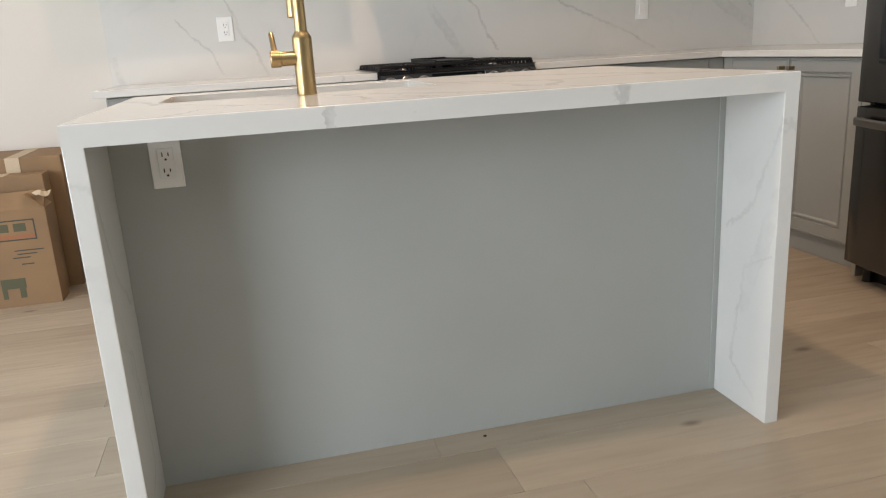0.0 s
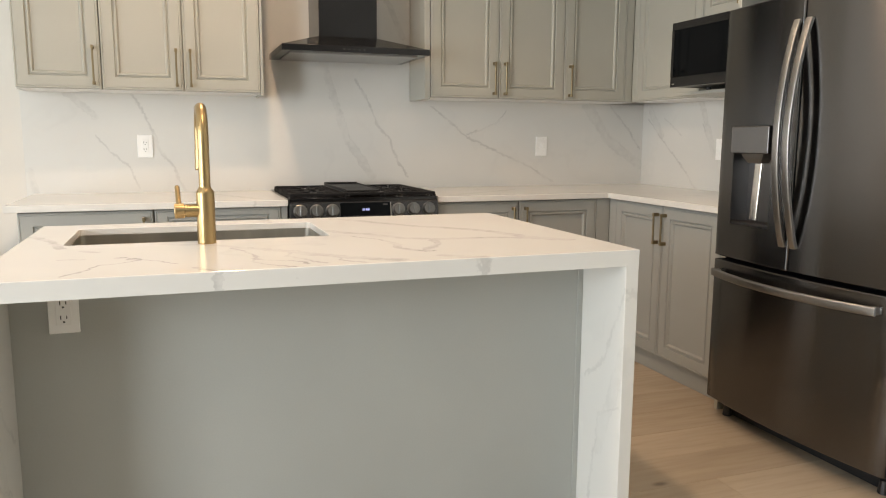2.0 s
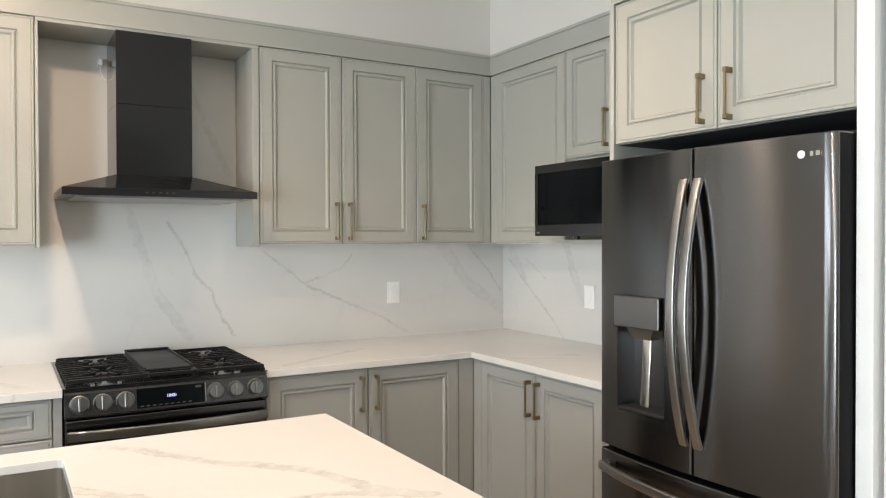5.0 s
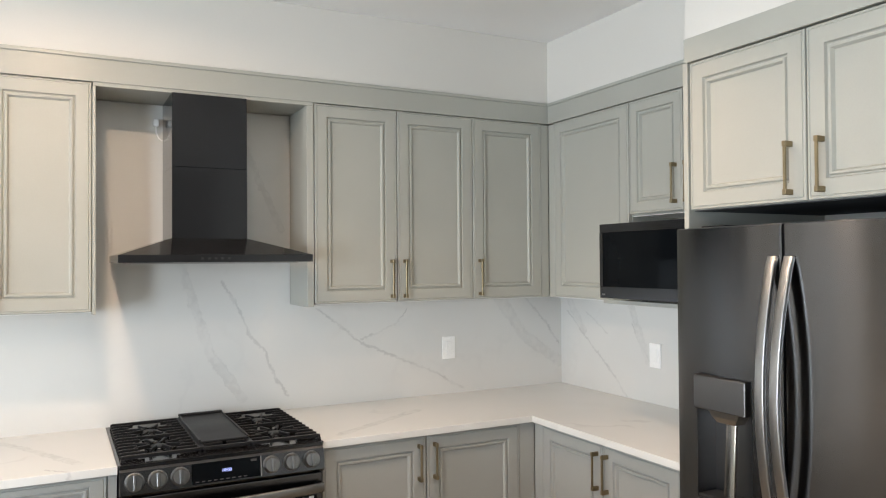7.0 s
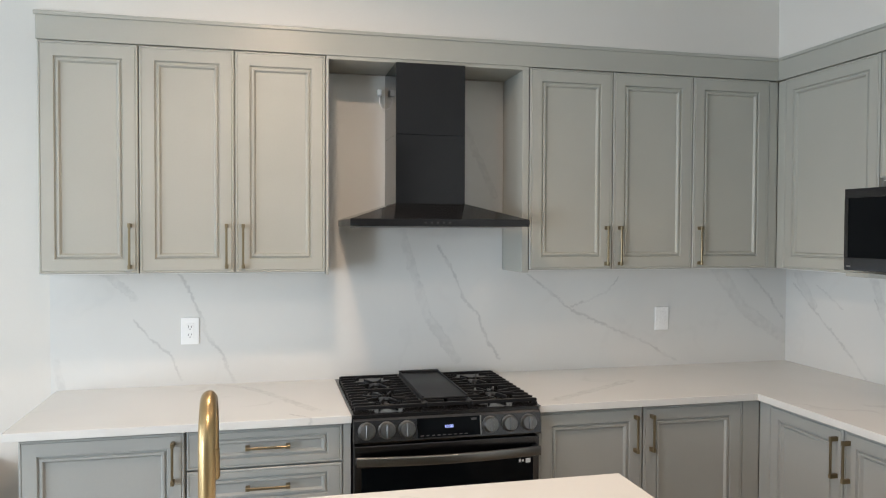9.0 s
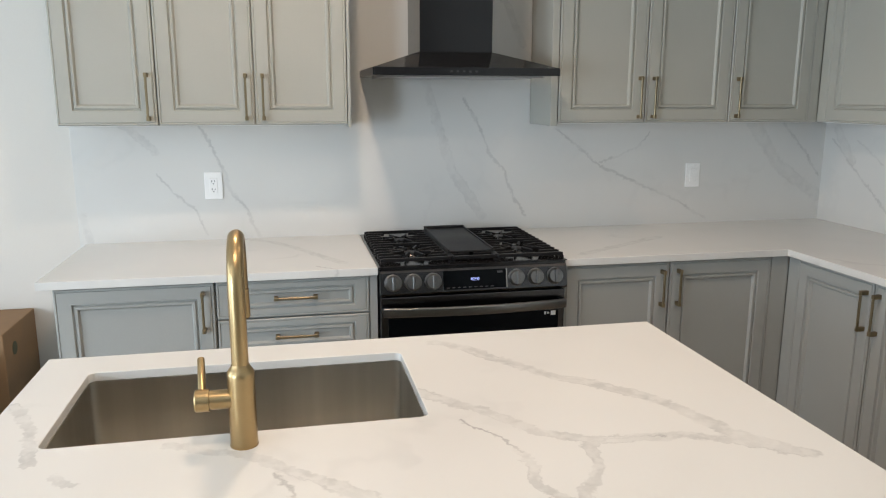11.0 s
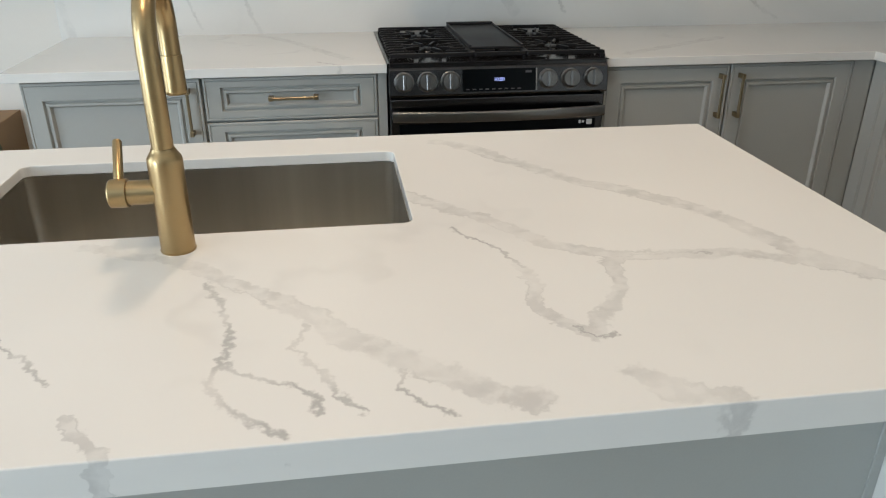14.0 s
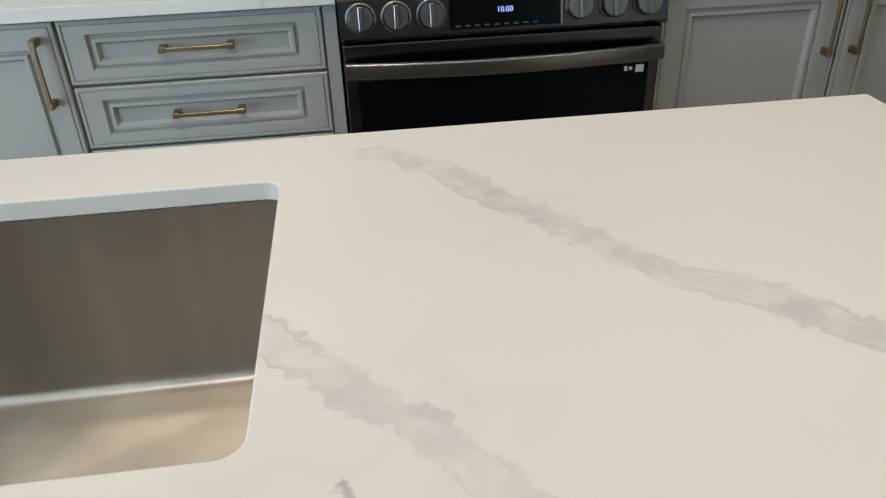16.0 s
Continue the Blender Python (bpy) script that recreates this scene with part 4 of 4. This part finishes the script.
part("plate", bx(0.926, 1.118, 3.600, 4.145, GZ1, 0.951, bevel=0.003), M_GRIDDLE, grd)
part("rim", bx(0.926, 1.118, 4.130, 4.150, 0.9512, 0.961, bevel=0.003), M_GRIDDLE, grd)
part("rim", bx(0.926, 0.934, 3.602, 4.129, 0.9512, 0.957, bevel=0.002), M_GRIDDLE, grd)
part("rim", bx(1.110, 1.118, 3.602, 4.129, 0.9512, 0.957, bevel=0.002), M_GRIDDLE, grd)

# ---- fridge ----
frg = thing("refrigerator", (2.70, 2.055, 0), "black stainless french-door refrigerator with water dispenser and bowed handles", "refrigerator")
fy0, fy1 = 1.608, 2.506
fc, fh = (fy0 + fy1) / 2, (fy1 - fy0) / 2
part("case", bx(2.402, 3.10, fy0 + 0.004, fy1 - 0.004, 0.05, 1.745, bevel=0.004), M_SIDE, frg)


def fx(y):
    return 2.326 - 0.035 * (1 - ((y - fc) / fh) ** 2)


def bowed_door(y0, y1, z0, z1, hole=None):
    """A door with a gently bowed front and rounded edges; hole: y0, y1, z0, z1 left open."""
    ys = [y0, y0 + 0.002, y0 + 0.006] + [y0 + (y1 - y0) * k / 12 for k in range(1, 12)] + [y1 - 0.006, y1 - 0.002, y1]
    zs = [z0, z0 + 0.004, z1 - 0.004, z1]
    if hole:
        ys = sorted(y for y in ys if not (abs(y - hole[0]) < 0.012 or abs(y - hole[1]) < 0.012)) + [hole[0], hole[1]]
        ys.sort()
        zs = sorted(zs + [hole[2], hole[3]])
    bm = bmesh.new()

    def edge(y, z):
        e = 0.0
        for d in (y - y0, y1 - y):
            e += 0.007 * max(0.0, 1 - d / 0.006) ** 2
        for d in (z - z0, z1 - z):
            e += 0.004 * max(0.0, 1 - d / 0.004) ** 2
        return fx(y) + e

    grid = [[bm.verts.new((edge(y, z), y, z)) for z in zs] for y in ys]
    for i in range(len(ys) - 1):
        for j in range(len(zs) - 1):
            if hole and ys[i] >= hole[0] - 1e-6 and ys[i + 1] <= hole[1] + 1e-6 and zs[j] >= hole[2] - 1e-6 and zs[j + 1] <= hole[3] + 1e-6:
                continue
            bm.faces.new((grid[i][j], grid[i + 1][j], grid[i + 1][j + 1], grid[i][j + 1]))
    rim = [grid[i][0] for i in range(len(ys))] + [grid[-1][j] for j in range(1, len(zs))] + [grid[i][-1] for i in range(len(ys) - 2, -1, -1)] + [grid[0][j] for j in range(len(zs) - 2, 0, -1)]
    back = [bm.verts.new((2.396, v.co.y, v.co.z)) for v in rim]
    for j in range(len(rim)):
        k = (j + 1) % len(rim)
        bm.faces.new((rim[j], rim[k], back[k], back[j]))
    return bm


HOLE = (2.172, 2.396, 0.868, 1.270)
left_door = part("door", bowed_door(2.060, fy1, 0.722, 1.745, HOLE), M_BLACKSTEEL, frg, "fridge door with ice and water dispenser", smooth=True)
right_door = part("door", bowed_door(fy0, 2.054, 0.722, 1.745), M_BLACKSTEEL, frg, "plain black stainless fridge door", smooth=True)
drawer = part("freezer_drawer", bowed_door(fy0, fy1, 0.085, 0.704), M_BLACKSTEEL, frg, "black stainless freezer drawer front", smooth=True)
for d in (left_door, right_door, drawer):
    d.data.materials.append(M_SIDE)
    for p in d.data.polygons:
        if abs(p.normal.x) < 0.3 and p.area > 0.004:
            p.material_index = 1
part("plinth", bx(2.42, 2.46, fy0 + 0.03, fy1 - 0.03, 0.0, 0.06), M_BLACK, frg)
for y in (1.66, 2.45):
    part("leg", lathe(bmesh.new(), (2.40, y, 0), (0, 0, 1), [(0, 0.02), (0.049, 0.016)], 12), M_BLACK, frg)
for y0_, y1_ in ((1.62, 1.72), (2.39, 2.49)):
    part("hinge_cover", bx(2.43, 2.52, y0_, y1_, 1.7455, 1.756, bevel=0.003), M_SIDE, frg)
# dispenser
hy_0, hy_1, hz0, hz1 = HOLE
bm = bmesh.new()
xs = (2.302, 2.385)
q = [[bm.verts.new((x, y, z)) for y, z in ((hy_0, hz0), (hy_1, hz0), (hy_1, hz1), (hy_0, hz1))] for x in xs]
for j in range(4):
    bm.faces.new((q[0][j], q[0][(j + 1) % 4], q[1][(j + 1) % 4], q[1][j]))
bm.faces.new(q[1])
rec = part("dispenser_recess", bm, M_RECESS, left_door, "dark steel recess of the dispenser")
part("dispenser_panel", bx(2.283, 2.31, hy_0 + 0.016, hy_1 - 0.002, 1.160, 1.268, bevel=0.004), M_RECESS, left_door, "flat steel touch panel")
bm = bmesh.new()
rings = [[bm.verts.new((x, y, z)) for x, y in rect(2.296 + d, 2.350, 2.284 - w, 2.284 + w)] for d, w, z in ((0.0, 0.062, 1.1595), (0.004, 0.050, 1.140), (0.012, 0.034, 1.122))]
for a, b in zip(rings, rings[1:]):
    for j in range(4):
        bm.faces.new((a[j], a[(j + 1) % 4], b[(j + 1) % 4], b[j]))
bm.faces.new(rings[0])
bm.faces.new(rings[-1])
part("dispenser_spout", bm, M_HANDLESTEEL, left_door, "tapered dispenser spout")
part("dispenser_paddle", sweep(bmesh.new(), [(2.330, 2.278, 1.124), (2.326, 2.278, 1.06), (2.322, 2.279, 0.98), (2.318, 2.280, 0.895)], rounded(0.042, 0.014, 0.006), (0, 1, 0)), M_STEEL, left_door, "shiny steel dispenser paddle", smooth=True)
part("drip_tray", bx(2.300, 2.384, hy_0 + 0.004, hy_1 - 0.004, 0.8685, 0.882, bevel=0.003), M_BLACK, left_door)
# handles
for y, lean_y, door in ((2.085, 0.008, left_door), (2.029, -0.008, right_door)):
    pts = []
    for k in range(33):
        s = k / 32
        pts.append((fx(y) - 0.004 - 0.066 * math.sin(math.pi * s) ** 0.85, y - lean_y * (0.5 - abs(s - 0.5)), 0.815 + 0.832 * s))
    part("door_handle", sweep(bmesh.new(), pts, rounded(0.031, 0.015, 0.004), (0, 1, 0)), M_HANDLESTEEL, door, "bowed steel bar handle", smooth=True)
pts = []
for k in range(33):
    s = k / 32
    y = 2.474 - 0.806 * s
    pts.append((fx(y) - 0.024 - 0.036 * math.sin(math.pi * s) ** 0.8, y, 0.652))
part("drawer_handle", sweep(bmesh.new(), pts, rounded(0.032, 0.017, 0.006), (0, 0, 1)), M_HANDLESTEEL, drawer, "bowed steel bar handle", smooth=True)
for y in (2.460, 1.682):
    part("handle_post", bx(fx(y) - 0.030, fx(y) + 0.004, y - 0.012, y + 0.012, 0.639, 0.665, bevel=0.003), M_HANDLESTEEL, drawer)
part("badge", lathe(bmesh.new(), (fx(1.704) - 0.0005, 1.704, 1.690), (-1, 0, 0), [(0, 0.0112), (0.0012, 0.0112)], 20), M_WHITE_MARK, right_door, "small round white badge")
for y0_, y1_ in ((1.671, 1.680), (1.652, 1.664)):
    part("badge", bx(fx(1.67) - 0.0025, fx(1.67) + 0.004, y0_, y1_, 1.684, 1.697), M_STEEL, right_door)

# ---- microwave ----
mw = thing("microwave", (2.72, 2.87, 1.461), "black stainless countertop microwave with dark glass door on a shelf", "microwave")
my0, my1, mz0, mz1 = 2.560, 3.170, 1.477, 1.795
part("case", bx(2.556, 2.93, my0, my1, mz0 + 0.002, mz1 - 0.002, bevel=0.004), M_BLACK, mw)
fr = bmesh.new()
for a in ((my0, my1, mz0, mz0 + 0.050), (my0, my1, mz1 - 0.036, mz1)):
    box(fr, 2.536, 2.555, *a, 0.0015, 1)
for a in ((my0, my0 + 0.13), (my1 - 0.020, my1)):
    box(fr, 2.536, 2.555, *a, mz0 + 0.0502, mz1 - 0.0362)
part("door_frame", fr, M_DARKSTEEL, mw, "black stainless door frame")
part("door_glass", bx(2.539, 2.555, my0 + 0.1305, my1 - 0.0205, mz0 + 0.0505, mz1 - 0.0365), M_GLASS, mw, "black glass door window")
part("badge", bx(2.5353, 2.5362, 3.135, 3.155, mz0 + 0.012, mz0 + 0.019), M_HANDLESTEEL, mw)
for y in (2.62, 3.06):
    for x in (2.69, 2.88):
        part("foot", lathe(bmesh.new(), (x, y, 1.4612), (0, 0, 1), [(0, 0.013), (0.0175, 0.013)], 12), M_BLACK, mw)

# ---- moving boxes ----
tall = thing("cardboard_box", (-1.03, 4.04, 0), "tall closed brown cardboard moving box against the wall", "box", "moving boxes")
part("carton", bx(-1.29, -0.825, 3.855, 4.250, 0, 0.632, bevel=0.004), M_CARD, tall)
part("tape", bx(-1.06, -1.00, 3.854, 4.25, 0.6322, 0.6332), M_CARD_EDGE, tall)
part("tape", bx(-1.06, -1.00, 3.8535, 3.8548, 0.53, 0.632), M_CARD_EDGE, tall)
part("printed_mark", lathe(bmesh.new(), (-0.8248, 3.97, 0.54), (1, 0, 0), [(0, 0.028), (0.0008, 0.028)], 24), M_INK_GREEN, tall)
mid = thing("cardboard_box", (-1.1, 3.795, 0), "narrow closed brown cardboard box between two others", "box", "moving boxes")
part("carton", bx(-1.30, -0.885, 3.742, 3.850, 0, 0.565, bevel=0.004), M_CARD, mid)
part("tape", bx(-1.10, -1.045, 3.741, 3.851, 0.5652, 0.5662), M_CARD_EDGE, mid)
low = thing("cardboard_box", (-1.08, 3.72, 0), "brown cardboard moving box with open creased flaps", "box", "moving boxes")
X0, X1, Y0, Y1, ZT = -1.33, -0.866, 3.600, 3.735, 0.435
for a in ((X0, X1, Y0, Y0 + 0.006, 0, ZT), (X0, X1, Y1 - 0.006, Y1, 0, ZT), (X0, X0 + 0.006, Y0 + 0.006, Y1 - 0.006, 0, ZT), (X1 - 0.006, X1, Y0 + 0.006, Y1 - 0.006, 0, ZT)):
    part("side", bx(*a, bevel=0.001, segs=1), M_CARD, low)
part("bottom", bx(X0 + 0.006, X1 - 0.006, Y0 + 0.006, Y1 - 0.006, 0, 0.006), M_CARD, low)


def flap(w, h, hinge, turn, tilt_):
    k = bmesh.new()
    box(k, 0, w, 0, 0.005, 0, h, 0.001, 1)
    bmesh.ops.subdivide_edges(k, edges=[e for e in k.edges if abs(e.verts[0].co.x - e.verts[1].co.x) > w * 0.5], cuts=8)
    for v in k.verts:
        v.co.y += 0.012 * (v.co.z / h) * noise.noise(Vector((v.co.x * 9, v.co.z * 9, hinge[0])))
    bmesh.ops.transform(k, matrix=Matrix.Translation(hinge) @ Matrix.Rotation(radians(turn), 4, "Z") @ Matrix.Rotation(radians(tilt_), 4, "X"), verts=k.verts)
    return k


part("flap", flap(0.46, 0.110, (X0, Y0, ZT), 0, -52), M_CARD, low)
part("flap", flap(0.128, 0.10, (X1, Y0 + 0.002, ZT), 90, -48), M_CARD, low)
part("torn_tape", sweep(bmesh.new(), [(-0.905 + 0.012 * k, 3.632 + 0.005 * k + 0.006 * math.sin(k * 2.1), 0.492 + 0.006 * math.sin(k * 1.3)) for k in range(6)], rounded(0.034, 0.003, 0.001), (0, 1, 0.5)), M_CARD_EDGE, low, "crumpled strip of tape")
fy = Y0 - 0.0008
bm = bmesh.new()
for a in ((-1.24, -0.918, 0.386, 0.392), (-1.24, -0.918, 0.300, 0.306), (-0.924, -0.918, 0.306, 0.386), (-1.24, -1.234, 0.306, 0.386)):
    box(bm, a[0], a[1], fy, Y0, a[2], a[3])
part("printed_frame", bm, M_INK_DARK, low)
part("printed_stripe", bx(-1.232, -0.926, fy, Y0, 0.310, 0.326), M_INK_ORANGE, low)
for x in (-1.215, -1.145, -1.075, -1.005):
    part("printed_bar", bx(x, x + 0.05, fy, Y0, 0.340, 0.376), M_INK_GREEN, low)
for x0, x1, z in ((-1.02, -0.90, 0.252), (-1.01, -0.93, 0.236), (-1.03, -0.96, 0.220), (-1.00, -0.95, 0.19), (-1.2, -1.1, 0.25)):
    part("printed_bar", bx(x0, x1, fy, Y0, z, z + 0.005), M_INK_DARK, low)
bm = bmesh.new()
box(bm, -1.10, -1.00, fy, Y0, 0.085, 0.130)
box(bm, -1.10, -1.08, fy, Y0, 0.04, 0.0848)
box(bm, -1.03, -1.005, fy, Y0, 0.04, 0.0848)
part("printed_shape", bm, M_INK_GREEN, low)

# ---- floor ----
sub = structure("floor", bx(ROOM_W - 0.15, ROOM_E + 0.15, ROOM_S - 0.15, ROOM_N + 0.15, -0.06, -0.0165), M_GAP_DARK, "light oak plank floor with knots", "floor")
PW = 0.2133
rnd = random.Random(7)
row0 = math.floor((ROOM_S - 1.305) / PW)
for r in range(row0, math.ceil((ROOM_N - 1.305) / PW)):
    y0 = 1.305 + r * PW
    x = ROOM_W - rnd.uniform(0.2, 1.8)
    if r == 1:
        x = 0.572 - 2.0 * 3
    while x < ROOM_E:
        L = 2.0 if r == 1 else rnd.choice((1.5, 1.8, 2.1))
        a, b = max(x, ROOM_W), min(x + L, ROOM_E)
        if b - a > 0.02:
            part("plank", bx(a + 0.0003, b - 0.0003, y0 + 0.0004, y0 + PW - 0.0004, -0.016, 0.0, bevel=0.0009, segs=1), M_OAK, sub)
        x += L
bm = bmesh.new()
box(bm, ROOM_W, -0.54, ROOM_N - 0.014, ROOM_N - 0.0005, 0, 0.11, 0.003, 1)
structure("baseboard", bm, M_TRIM, "white painted baseboard", "baseboard")

crumb = thing("crumb", (0.562, 1.796, 0), "tiny dark crumb on the oak floor", "debris")
part("speck", lathe(bmesh.new(), (0.562, 1.796, 0), (0, 0, 1), [(0, 0.005), (0.002, 0.0045), (0.0035, 0.002)], 8), M_BLACK, crumb)
